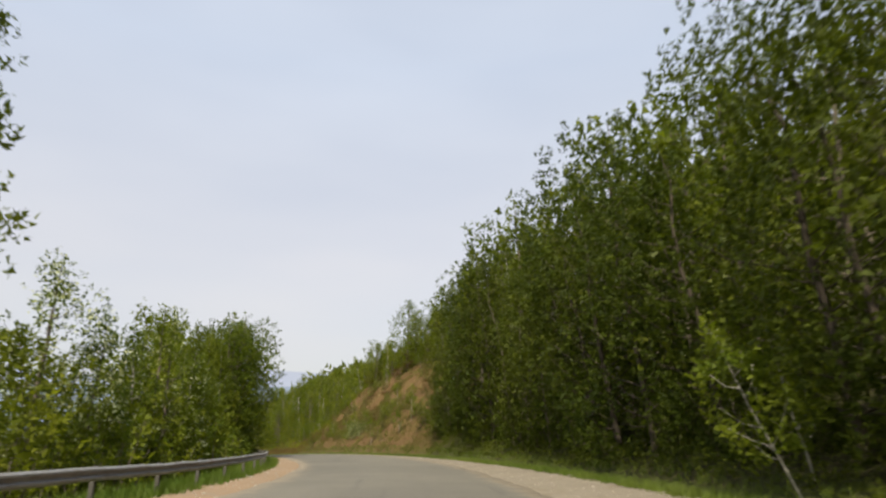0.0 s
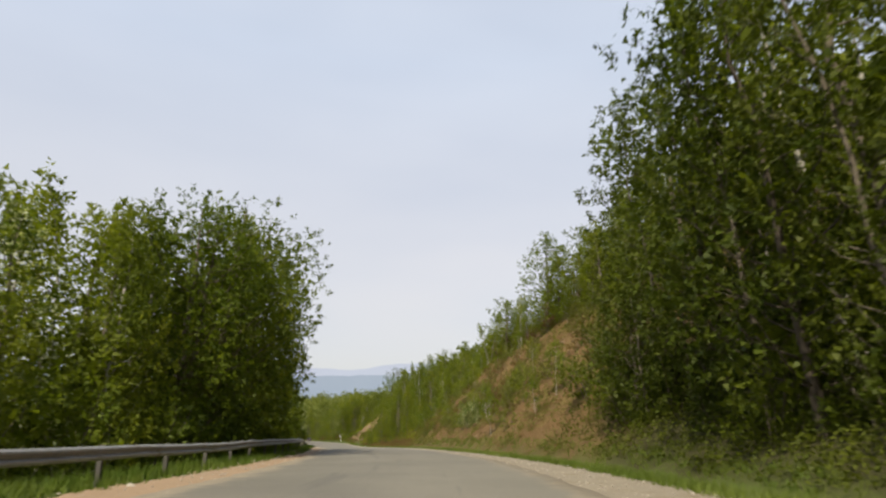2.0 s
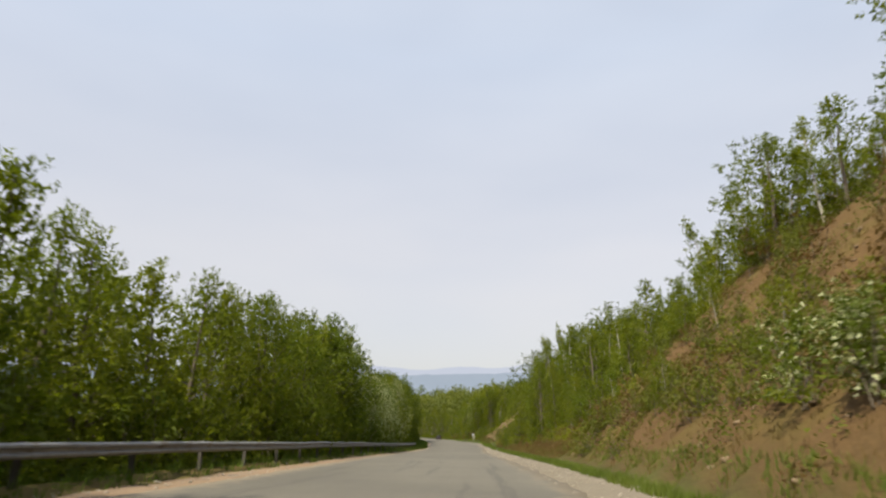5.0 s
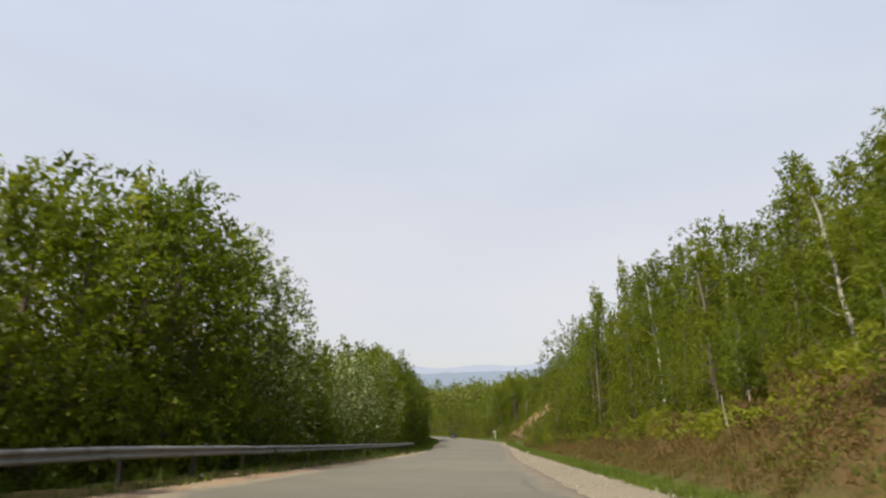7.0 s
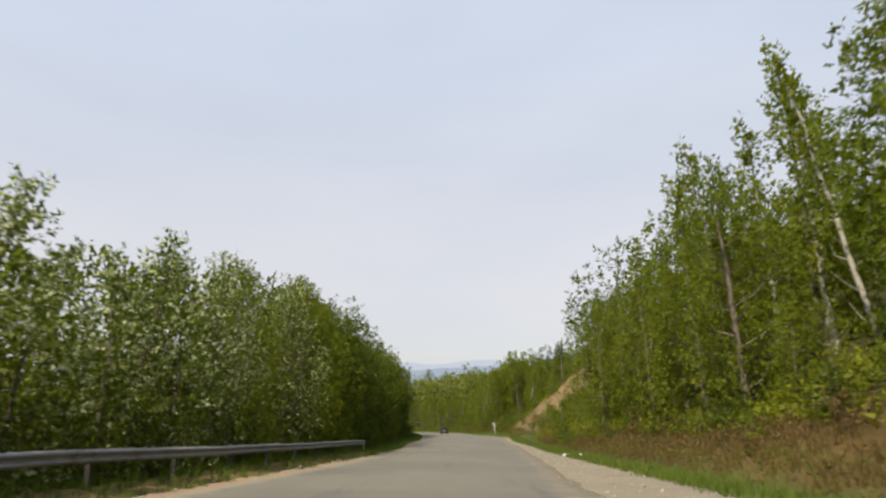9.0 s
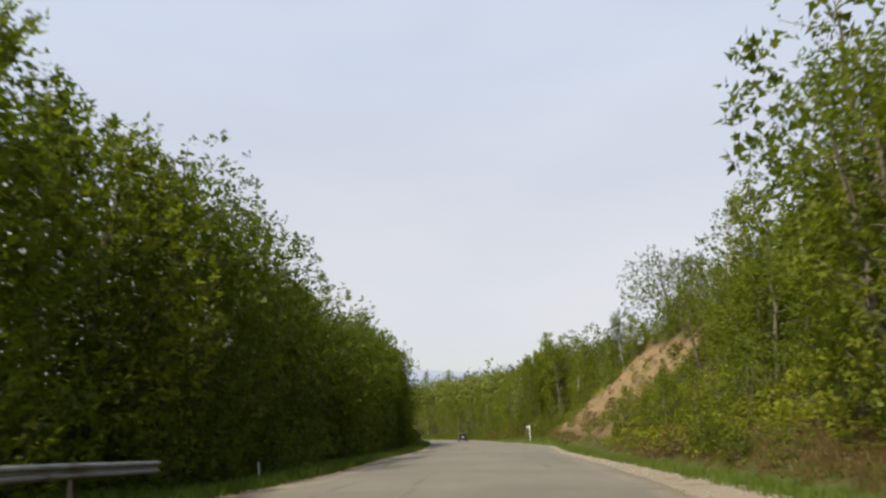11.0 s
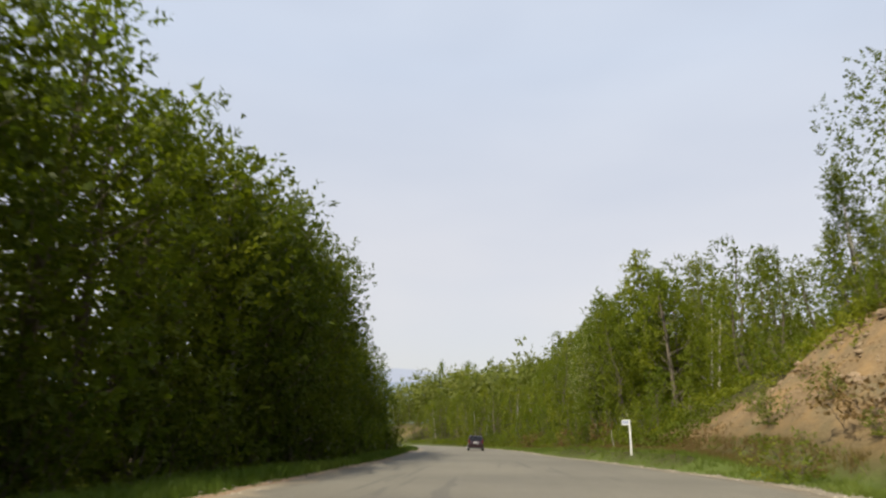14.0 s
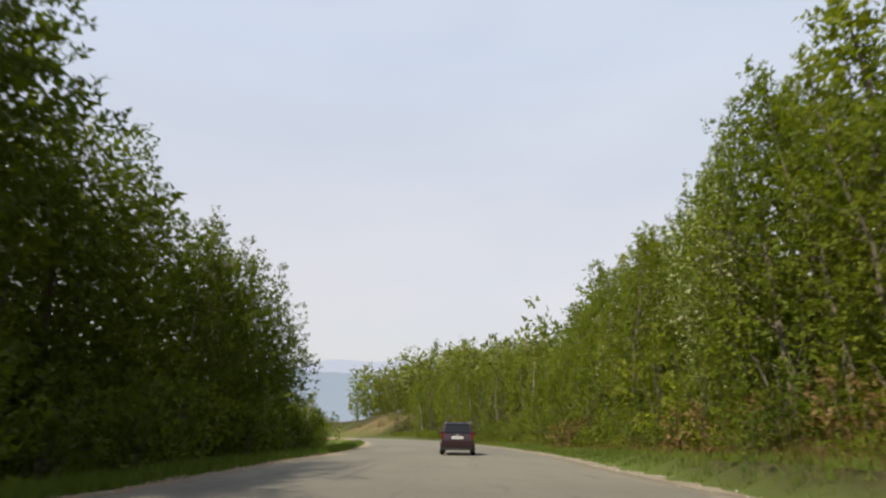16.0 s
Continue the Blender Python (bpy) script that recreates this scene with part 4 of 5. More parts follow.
# left: behind the guardrail, growing from below the road
LEFT_TOP = [(0, 16), (16, 15.5), (20, 11), (24, 6.5), (31, 8), (40, 8.5), (44, 7.5), (51, 8.8), (63, 12.4), (70, 14), (78, 14.2), (83, 11.2), (90, 8), (99, 7.8), (117, 9.2), (128, 8.6), (132, 11),
            (141, 12.9), (147, 12.1), (152, 8.6), (161, 6.8), (171, 9.1), (177, 9.8), (187, 12), (200, 13.8), (208, 14.2), (214, 14.2), (220, 12.3), (226, 15.0), (233, 11.6), (240, 12.4), (251, 15.2), (258, 14.8), (263, 15.8), (271, 16.4), (278.5, 15.4), (282, 11), (294, 10.8), (301, 10.6), (308, 7.6), (316, 5.2), (330, 4)]
row_to(["open1"], 14.5, 16, 3.0, -14.0, -13.2, LEFT_TOP, 0.95, 1.05, 0, L_W, 0.90, 1.17)
row_to(["slim2", "broad1", "pale1"], 22, 62, 3.0, -14.0, -12.2, LEFT_TOP, 0.85, 1.0, 0, L_W, 1.0, 1.17)
row_to(["broad1", "broad2"], 62, 84, 2.3, -12.8, -11.4, LEFT_TOP, 0.93, 1.05, 3, L_W, 1.1, 1.17)
row_to(["young1", "broad1", "young1"], 84, 128, 2.6, -13.2, -11.6, LEFT_TOP, 0.88, 1.0, 1, L_W, 1.0, 1.17)
row_to(["broad1", "pale1", "pale1"], 128, 152, 2.9, -14.0, -12.0, LEFT_TOP, 0.9, 1.03, 1, L_W, 1.3, 1.17)
row_to(["pale1", "young1", "pale1"], 152, 190, 2.4, -13.2, -11.4, LEFT_TOP, 0.88, 1.03, 1, L_W, 1.0, 1.17)
row_to(["broad2", "broad1", "broad2", "slim2"], 190, 270, 3.0, -14.6, -12.8, LEFT_TOP, 0.88, 1.03, 0, L_W, 1.22, 1.17)
row_to(["slim2", "broad2", "broad2"], 258, 273.5, 2.2, -12.0, -11.2, [(262, 14.5), (280, 15.5)], 0.95, 1.05, 0, L_W, 0.95)
# dark-leaved kinds only: the shade on this stretch is put into the leaf colour
row_to(["slim2", "broad2", "broad2"], 272, 316, 2.1, -15.2, -13.4, LEFT_TOP, 0.88, 1.02, 0, L_W, 1.0, 1.17)
row_to(["mid1", "mid3", "mid2", "mid3"], 46, 306, 3.3, -18.5, -15.0, LEFT_TOP, 0.85, 1.02, 0, L_W, 1.15, grow_by=1.22, back="left")
s_at = 18.0
while s_at < 306:
    plant("thicket1", s_at, rand.uniform(-14.8, -13.2), 5.5 + float(table(s_at, [(0, 2.5), (190, 2.0), (220, 0.5)])), back="left", wide=1.1)
    s_at += 1.75
row(["bush1", "bush1", "bush2"], -6, 192, 2.6, -11.8, -10.8, 3.0, 4.6, 0, "bushes behind the guardrail")
row(["bush2", "bush1", "bush1"], 190, 318, 1.5, -12.2, -10.4, 2.2, 4.0, 0, "bushes under the wood")

row_to(["mid1", "mid3", "mid2"], 308, 440, 2.8, -14.5, -11.6, [(308, 4.4), (340, 4.0), (440, 4.0)], 0.8, 1.1, 0, L_W, 1.1, back="left")
row_to(["mid1", "mid3"], 306, 440, 4.0, -20, -14, [(308, 3.0), (440, 2.0)], 0.8, 1.3, 0, L_W, 1.1, back="left")
row_to(["mid1", "mid3", "mid2"], 68, 96, 2.0, 18.5, 20.5, [(68, 24.5), (96, 22.5)], 0.85, 1.0, 0, R_W, 1.1, back="right")

join_back("right", "hillside_wood", "green wood covering the slope behind the front trees")
join_back("left", "valley_wood", "green wood behind the front trees below the road")


# ---- far woods: one sheet of small crowns over the slopes beyond ----
def far_woods():
    rng = np.random.default_rng(5)
    vs, ts, off = [], [], 0
    n = 0
    while n < 2600:
        spur = n < 560
        x, y = (rng.uniform(-330, -90), rng.uniform(300, 540)) if spur else (rng.uniform(-330, 130), rng.uniform(-40, 420))
        s, d, z = road_coords(x, y)
        if s[0] > 466 and d[0] > 0 or not (22 < d[0] < 130 if spur else (40 < d[0] < 120 or -130 < d[0] < -25)):
            continue
        n += 1
        g = ground_at(x, y)
        h, r = rng.uniform(13, 18) if spur else rng.uniform(8, 13), rng.uniform(2.4, 3.6) * (1.0 if spur else 1.3)
        k = 140 if spur else 42
        u = rng.normal(0, 1, (k, 3))
        u /= np.linalg.norm(u, axis=1)[:, None]
        if not spur:
            u[:, 2] = np.abs(u[:, 2])
        lobes = 1 + 0.25 * np.sin(u[:, :1] * 5 + n) * np.sin(u[:, 2:] * 4 + n * 2)
        p = np.array([x, y, g + h * (0.55 if spur else 0.4)]) + u * np.array([r, r, h * 0.48]) * lobes * rng.uniform(0.6, 1.0, (k, 1))
        v, t = leaves(p, u, 1.2 if spur else 2.6, rng, 0.3, 0.7)
        vs.append(v)
        ts.append(t + off)
        off += len(v)
    ob = new("far_woods", tri_mesh("far_woods", np.vstack(vs), np.vstack(ts), LEAF_HAZED))
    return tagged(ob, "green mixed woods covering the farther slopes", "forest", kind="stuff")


far_woods()
BIRCH = [float(q[0]) for q in road_coords(-33.5, 161.9)[:2]]
plant("bush1", 257, 14, 1.8, wide=1.25, at=Vector((-78.3, 241.0, ground_at(-78.3, 241.0))))
for x, y, h in ((-71.7, 255.6, 7.0), (-70.6, 253.5, 6.0), (-72.9, 258.2, 6.5)):
    plant("slim1", 268, 24, h, 5.0, "pale stems over the cut", at=Vector((x, y, ground_at(x, y))))
# shrubs and pale stems that stand out on the banks
for x, y, h, key in ((-10.4, 91.6, 2.4, "flower1"), (-11.5, 93.0, 2.1, "flower1"), (-12.6, 96.8, 2.5, "flower1"), (-11.2, 95.0, 1.8, "flower1"), (-7.85, 80.8, 4.0, "sapling1"), (-2.8, 75.7, 4.2, "sapling1"),
                     (-27.1, 136.6, 4.4, "sapling1"), (-26.8, 136.0, 4.0, "sapling1"), (-22.4, 127.4, 3.6, "sapling1"), (-5.6, 84.5, 2.0, "bush1"), (-4.4, 83.2, 1.7, "bush1"), (-6.2, 86.0, 1.6, "yellow1")):
    plant(key, float(road_coords(x, y)[0][0]), 12, h, 3.0, at=Vector((x, y, ground_at(x, y))))
# single trees that stand out: place, height of the top, kind, breadth
for x, y, top, key, w in ((-4.2, 106, 21.4, "broad1", 1.25), (-10.8, 120.3, 15.2, "broad1", 1.2), (-34.6, 164.3, 10.8, "slim1", 1.2), (-19.8, 171.9, 18.3, "broad1", 1.0),
                          (-31.1, 168.6, 13.1, "slim1", 1.2), (-59, 132.9, 10.3, "open1", 1.2), (-49.5, 128.8, 6.0, "open1", 1.1), (-55.6, 143.6, 2.1, "open1", 1.1), (-74.5, 182.3, 5.5, "broad1", 1.2),
                          (-41.6, 200, 17.6, "broad1", 1.0), (-90.8, 276.7, 8.1, "slim1", 1.2), (-85.3, 275.2, 8.5, "slim1", 1.2), (-67.4, 264.6, 19.6, "oak1", 1.0), (-74.6, 261.2, 10.2, "open1", 0.9), (-64, 259.5, 16.5, "oak1", 0.9),
                          (-74.4, 260.4, 9.2, "slim2", 1.2), (-92.1, 213, 8.0, "slim2", 1.1), (-103, 237.6, 7.9, "broad1", 1.1), (-102.8, 283.4, 3.6, "slim1", 1.2),
                          (-93.1, 274.2, 6.0, "broad1", 1.0), (-205.3, 417.3, 20.4, "slim1", 1.1), (-193.4, 423.2, 20.3, "broad1", 1.5), (-183.8, 425.5, 17.2, "broad2", 1.5)):
    g = ground_at(x, y)
    s_at = float(road_coords(x, y)[0][0])
    plant(key, s_at, 60, (top - g) * 0.97, wide=w, at=Vector((x, y, g)))
birch_foot = spot(*BIRCH)
plant("birch1", BIRCH[0], BIRCH[1], 9.2 - birch_foot.z, 4.0, wide=1.0)
for s, d, h, tip in ((13.5, 7.6, 5.2, 22), (14.6, 8.6, 4.4, 14), (16.5, 10.6, 6.0, 20), (18.5, 9.8, 5.0, 12)):
    plant("sapling1", s, d, h, tip, "leaning stems at the wood's edge")
for i, key in enumerate([k for k, v in TREES.items() if not v[1]]):
    plant(key, 318 + 7 * i, 30)


# ---- guardrail ----
def guardrail():
    rail = new("guardrail")
    tagged(rail, "long grey galvanised steel guardrail on short posts along the drop", "guardrail")
    prof = [(0.0, 0.155), (0.03, 0.150), (0.075, 0.105), (0.075, 0.065), (0.0, 0.02), (0.0, -0.02), (0.075, -0.065), (0.075, -0.105), (0.03, -0.150), (0.0, -0.155)]

    def line(s, across, up):
        sag = 0.05 * noise.noise(Vector((s * 0.13, 0.5, 2.0))) + 0.02 * noise.noise(Vector((s * 0.6, 4.5, 2.0)))
        end = max(0.0, (s - 187) / 8)
        return at_road(s, -float(table(s, RAIL_LINE)) - 0.10 * noise.noise(Vector((s * 0.09, 8.5, 1.0))) + across, float(table(s, RAIL_TOP)) - 0.155 + sag - end * 0.10 + up)
    s = -26.0
    while s < 193:
        steps = [s + k for k in (0.0, 1.0, 2.0, 3.0, 4.02)]
        verts = [line(q, x + 0.004 * (int(s) % 8 == 0), z) for q in steps for x, z in prof]
        n = len(prof)
        faces = [(i * n + k, i * n + k + 1, (i + 1) * n + k + 1, (i + 1) * n + k) for i in range(4) for k in range(n - 1)]
        me = mesh_from("beam", verts, faces, STEEL, False)
        ob = part("beam", me, rail)
        mod = ob.modifiers.new("thickness", "SOLIDIFY")
        mod.thickness = 0.005
        s += 4.0
    post_me = bpy.data.meshes.new("post")
    bm = box_bm((0.012, 0.11, 1.55), (0, 0, -0.60))
    box_bm((0.10, 0.010, 1.55), (0.05, 0.05, -0.60), 0, bm)
    box_bm((0.10, 0.010, 1.55), (0.05, -0.05, -0.60), 0, bm)
    box_bm((0.10, 0.10, 0.22), (0.10, 0, 0.02), 0, bm)
    bm.to_mesh(post_me)
    bm.free()
    post_me.materials.append(POST_STEEL)
    s = -25.0
    while s < 194:
        p = line(s, -0.16, 0.0)
        ob = part("post", post_me, rail)
        ob.matrix_basis = Matrix.Translation(p) @ pose(0, 0, 0, rand.uniform(-2, 2), rand.uniform(-2, 2), heading(s))
        s += 4.0
    return rail


guardrail()


# ---- kilometre post ----
def km_post():
    base = Vector((-87.5, 255.2, ground_at(-87.5, 255.2)))
    root = new("kilometre_post")
    tagged(root, "white roadside kilometre post with a small blue and white plate", "road sign")
    root.matrix_basis = Matrix.Translation(base) @ pose(0, 0, 0, 0, 0, 24)
    part_bm("pole", box_bm((0.10, 0.09, 2.15), (0, 0, 0.88), 0.012), WHITE, root, "white painted pole")
    plate = part_bm("plate", box_bm((0.42, 0.02, 0.30), (-0.24, -0.056, 1.78), 0.006), WHITE, root, "small white plate")
    for x in (-0.12, 0.0, 0.12):
        part_bm("mark", box_bm((0.07, 0.006, 0.15), (-0.24 + x, -0.070, 1.78)), BLUE, plate)
    return root


km_post()


# ---- roadside stones, litter, stakes ----
def stone(s, d, size, mat=STONE, label="pale stone lying on the shoulder", name="stone"):
    bm = bmesh.new()
    bmesh.ops.create_icosphere(bm, subdivisions=2, radius=1.0)
    k = rand.uniform(0, 50)
    for v in bm.verts:
        v.co *= 1 + 0.45 * noise.noise(v.co * 1.1 + Vector((k, k, 0)))
        v.co.z *= 0.62
    me = bpy.data.meshes.new("stone")
    bm.to_mesh(me)
    bm.free()
    me.materials.append(mat)
    ob = new(name, me)
    ob.matrix_basis = Matrix.Translation(spot(s, d) + Vector((0, 0, size * 0.3))) @ pose(0, 0, 0, 0, 0, rand.uniform(0, 360)) @ Matrix.Diagonal((size, size * rand.uniform(0.6, 1), size, 1))
    return tagged(ob, label, "stone", "stones along the road")


for s, d in ((26, -7.3), (27.4, -7.1), (28.2, -7.4), (44, -7.3), (46.5, -7.25), (58.5, -8.2), (61, -8.0), (62.2, -8.3), (65, -8.1), (131, -8.6), (133, -8.3), (155, -7.6), (171, -7.2), (176, -7.0), (178, -7.1)):
    stone(s, d, rand.uniform(0.06, 0.14))


def litter(s, d):
    bm = box_bm((0.34, 0.2, 0.16), (0, 0, 0.08), 0.04)
    for v in bm.verts:
        v.co += Vector((rand.uniform(-1, 1), rand.uniform(-1, 1), rand.uniform(-0.6, 0.6))) * 0.03
    me = bpy.data.meshes.new("litter")
    bm.to_mesh(me)
    bm.free()
    me.materials.append(WHITE)
    ob = new("litter_bag", me)
    p = spot(s, d)
    ob.matrix_basis = Matrix.Translation((p.x, p.y, p.z + 0.02)) @ pose(0, 0, 0, 0, 0, rand.uniform(0, 360))
    return tagged(ob, "crumpled white bag of litter on the gravel shoulder", "litter", "litter on the shoulder")


litter(182.0, 5.4)
litter(183.5, 6.5)


def rubble():
    """Broken rock and clods lying in the orange cut, as one sheet of loose pieces."""
    rng = np.random.default_rng(31)
    corner = np.array([(1, 0, 0), (-1, 0, 0), (0, 1, 0), (0, -1, 0), (0, 0, 1), (0, 0, -1)], float)
    face = np.array([(0, 2, 4), (2, 1, 4), (1, 3, 4), (3, 0, 4), (2, 0, 5), (1, 2, 5), (3, 1, 5), (0, 3, 5)])
    s = np.concatenate([rng.uniform(230, 268, 2600), rng.uniform(68, 130, 500)])
    toe = table(s, RIGHT_EDGE) + table(s, SHOULDER) + table(s, VERGE)
    d = toe + np.concatenate([rng.uniform(0.3, 1, 2600) ** 1.4 * 13, rng.uniform(0.2, 15, 500)])
    p = np.array([at_road(a, b) for a, b in zip(s, d)])
    p[:, 2] = ground_z(p[:, 0], p[:, 1])
    size = np.concatenate([0.04 + 0.22 * rng.uniform(0, 1, 2600) ** 6, rng.uniform(0.06, 0.2, 500)])
    v = corner[None] * rng.uniform(0.5, 1.3, (len(s), 6, 3)) + rng.normal(0, 0.22, (len(s), 6, 3))
    turn = rng.uniform(0, 2 * math.pi, len(s))
    c_, s_ = np.cos(turn)[:, None], np.sin(turn)[:, None]
    v = np.stack([v[..., 0] * c_ - v[..., 1] * s_, v[..., 0] * s_ + v[..., 1] * c_, v[..., 2] * 0.6], -1) * size[:, None, None]
    v = (v + p[:, None, :]).reshape(-1, 3)
    t = (np.arange(len(s))[:, None, None] * 6 + face[None]).reshape(-1, 3)
    return tagged(new("rock_rubble", tri_mesh("rock_rubble", v, t, ROCK)), "orange-brown broken rock scattered over the bare cuts", "rock", kind="stuff")


rubble()


def outcrop(s, d, size, mat=ROCK, label="weathered orange rock jutting from the cut", name="rock_outcrop"):
    """An angular block of layered rock, half sunk in the slope."""
    bm = bmesh.new()
    bmesh.ops.create_icosphere(bm, subdivisions=3, radius=1.0)
    k = rand.uniform(0, 90)
    for v in bm.verts:
        p = v.co + Vector((k, k * 0.7, 0))
        cell = noise.cell(p * 2.1)
        v.co *= 0.72 + 0.34 * cell + 0.16 * noise.noise(p * 2.6)
        v.co.z = v.co.z * 0.6 + 0.07 * math.sin(v.co.z * 11 + cell * 3)
    me = bpy.data.meshes.new(name)
    bm.to_mesh(me)
    bm.free()
    me.materials.append(mat)
    ob = new(name, me)
    ob.matrix_basis = Matrix.Translation(spot(s, d) - Vector((0, 0, size * 0.12))) @ pose(0, 0, 0, rand.uniform(-12, 12), -24, heading(s) + rand.uniform(-30, 30)) @ Matrix.Diagonal((size, size * rand.uniform(0.8, 1.6), size * rand.uniform(0.7, 1.0), 1))
    return tagged(ob, label, "rock", "rocks in the cuts")


for _ in range(34):
    s_at = rand.uniform(234, 265)
    toe_at = float(table(s_at, RIGHT_EDGE) + table(s_at, SHOULDER) + table(s_at, VERGE))
    outcrop(s_at, toe_at + rand.uniform(2.5, 12.5), rand.uniform(0.22, 0.75))
for _ in range(9):
    outcrop(rand.uniform(72, 126), rand.uniform(8.5, 18), rand.uniform(0.25, 0.6), SOIL_CLOD, "dark brown clod of earth and roots on the slope", "earth_clod")


def stake(s, d):
    root = new("marker_stake")
    tagged(root, "thin white wooden marker stake in the roadside grass", "stake")
    p = spot(s, d)
    root.matrix_basis = Matrix.Translation(p) @ pose(0, 0, 0, 3, -4, heading(s))
    bm = box_bm((0.07, 0.07, 1.2), (0, 0, 0.4), 0.01)
    part_bm("shaft", bm, WHITE, root)
    part_bm("cap", box_bm((0.08, 0.08, 0.10), (0, 0, 1.02), 0.012), DARK, root, "dark painted tip")
    return root


stake(206.5, -10.0)


def thin_stake(s, d):
    root = new("thin_stake")
    tagged(root, "thin peeled white stick leaning in the dry verge grass", "stake")
    root.matrix_basis = Matrix.Translation(spot(s, d)) @ pose(0, 0, 0, 4, -7, heading(s))
    v, f = [], []
    tube(v, f, [Vector((0, 0, -0.25)), Vector((0.02, 0, 0.35)), Vector((0.0, 0.02, 0.8)), Vector((0.03, 0, 1.4))], [0.032, 0.03, 0.026, 0.02], 7)
    part("stick", mesh_from("stick", v, f, BARK_PALE, True), root)
    return root


thin_stake(276.0, 8.2)
thin_stake(136.5, 9.4)


# ---- undergrowth ----
def undergrowth(name, areas, per_metre, tall, size, mat, label, seed, gaps=-9.0):
    """Low leafy growth over stretches of bank: each area runs from s0 to s1 and from d0 to d1 beyond the toe of the bank."""
    rng = np.random.default_rng(seed)
    x, y = [], []
    for s0, s1, d0, d1 in areas:
        n = int((s1 - s0) * (d1 - d0) * per_metre)
        s = rng.uniform(s0, s1, n)
        d = table(s, RIGHT_EDGE) + table(s, SHOULDER) + table(s, VERGE) + rng.uniform(d0, d1, n)
        tx, ty = np.interp(s, ROAD_S, TANG[:, 0]), np.interp(s, ROAD_S, TANG[:, 1])
        x.append(np.interp(s, ROAD_S, ROAD[:, 0]) + ty * d)
        y.append(np.interp(s, ROAD_S, ROAD[:, 1]) - tx * d)
    x, y = np.concatenate(x), np.concatenate(y)
    thick = lump(x + 3.0, y, 2.6, 1.0) + 0.5 * lump(x, y + 9.0, 0.9, 1.0)
    keep = thick > gaps
    x, y, thick = x[keep], y[keep], thick[keep]
    per = 9
    rise = tall * np.clip(0.45 + 0.4 * thick, 0.15, 1.2)
    base = np.stack([x, y, ground_z(x, y)], 1)
    n = len(x) * per
    pts = np.repeat(base, per, 0) + rng.normal(0, 0.22, (n, 3)) * np.array([1, 1, 0])
    pts[:, 2] += np.repeat(rise, per) * rng.uniform(0.0, 1.0, n) ** 0.8
    v, t = leaves(pts, rng.normal(0, 1, (n, 3)), size, rng, 0.1, 0.6)
    return tagged(new(name, tri_mesh(name, v, t, mat)), label, "undergrowth", kind="stuff")


# growth under the stand: its shade is in the leaf colour too
undergrowth("shade_growth", [(-6, 66, 0.2, 3.5)], 16.0, 1.0, 0.12, LEAF_SHADED, "green leafy growth under the trees, shade in its leaf colour", 46, -0.9)
undergrowth("undergrowth", [(268, 340, -0.4, 4.0), (340, 400, -0.4, 3.0)], 9.0, 1.3, 0.20, LEAF_DARK, "dark leafy undergrowth below the trees", 41, -0.9)
undergrowth("wood_floor_growth", [(126, 205, 2.0, 6.0), (205, 234, 0.4, 5.0), (203, 234, 4.5, 17), (222, 234, 15, 26), (274, 285, 1.5, 14), (261, 276, 5.5, 16), (120, 152, 4.5, 13)], 6.0, 1.1, 0.24, LEAF, "green leafy growth on the floor of the wood", 42, -0.8)
undergrowth("slope_growth", [(67, 132, 0.6, 18)], 9.0, 0.6, 0.12, LEAF_YELLOW, "low yellow-green growth in patches over the soil slope", 43, 0.18)
undergrowth("bank_scrub", [(122, 206, -0.3, 2.6), (264, 335, -0.5, 1.8)], 9.0, 0.42, 0.10, LEAF_DRY, "brown dry scrub along the foot of the bank", 45, -0.5)
undergrowth("slope_scrub", [(67, 150, 0.2, 17), (112, 150, 0.2, 12), (229, 268, 11.5, 15), (229, 268, 0.5, 12)], 5.0, 0.4, 0.10, LEAF_DRY, "brown dry scrub in patches over the soil slope", 44, 0.5)


# ---- grass ----
def grass_sheet(name, count, place, size, mat, label, seed):
    rng = np.random.default_rng(seed)
    px, py = [], []
    for _ in range(count):
        s, d = place(rng)
        p = at_road(s, d)
        px.append(p.x)
        py.append(p.y)
    pz = ground_z(np.array(px), np.array(py))
    ctr = np.stack([px, py, pz], 1)
    per = 6
    n = count * per
    base = np.repeat(ctr, per, 0) + rng.normal(0, 0.07, (n, 3)) * np.array([1, 1, 0])
    lean = rng.normal(0, 0.35, (n, 3))
    lean[:, 2] = 1
    h = size * rng.uniform(0.5, 1.3, n)[:, None]
    tip = base + lean * h
    side = rng.normal(0, 1, (n, 3)) * np.array([1, 1, 0])
    side /= np.linalg.norm(side, axis=1)[:, None]
    w = 0.010 + size * 0.024
    v = np.stack([base - side * w - np.array([0, 0, 0.03]), base + side * w - np.array([0, 0, 0.03]), tip], 1).reshape(-1, 3)
    return tagged(new(name, tri_mesh(name, v, np.arange(n * 3).reshape(-1, 3), mat)), label, "grass", kind="stuff")


def on_right_verge(rng):
    s = rng.uniform(-10, 330)
    g = float(table(s, RIGHT_EDGE) + table(s, SHOULDER))
    return s, g - 0.35 + rng.uniform(0, 1) ** 1.2 * (float(table(s, VERGE)) + 1.3)


def on_left_verge(rng):
    s = rng.uniform(-10, 330)
    if 62 < s < 192 and rng.uniform() < 0.75:
        s = rng.uniform(192, 330)
    g = float(table(s, LEFT_EDGE) + table(s, LEFT_SHOULDER))
    return s, -g + 0.3 - rng.uniform(0, 1) ** 1.2 * 3.4


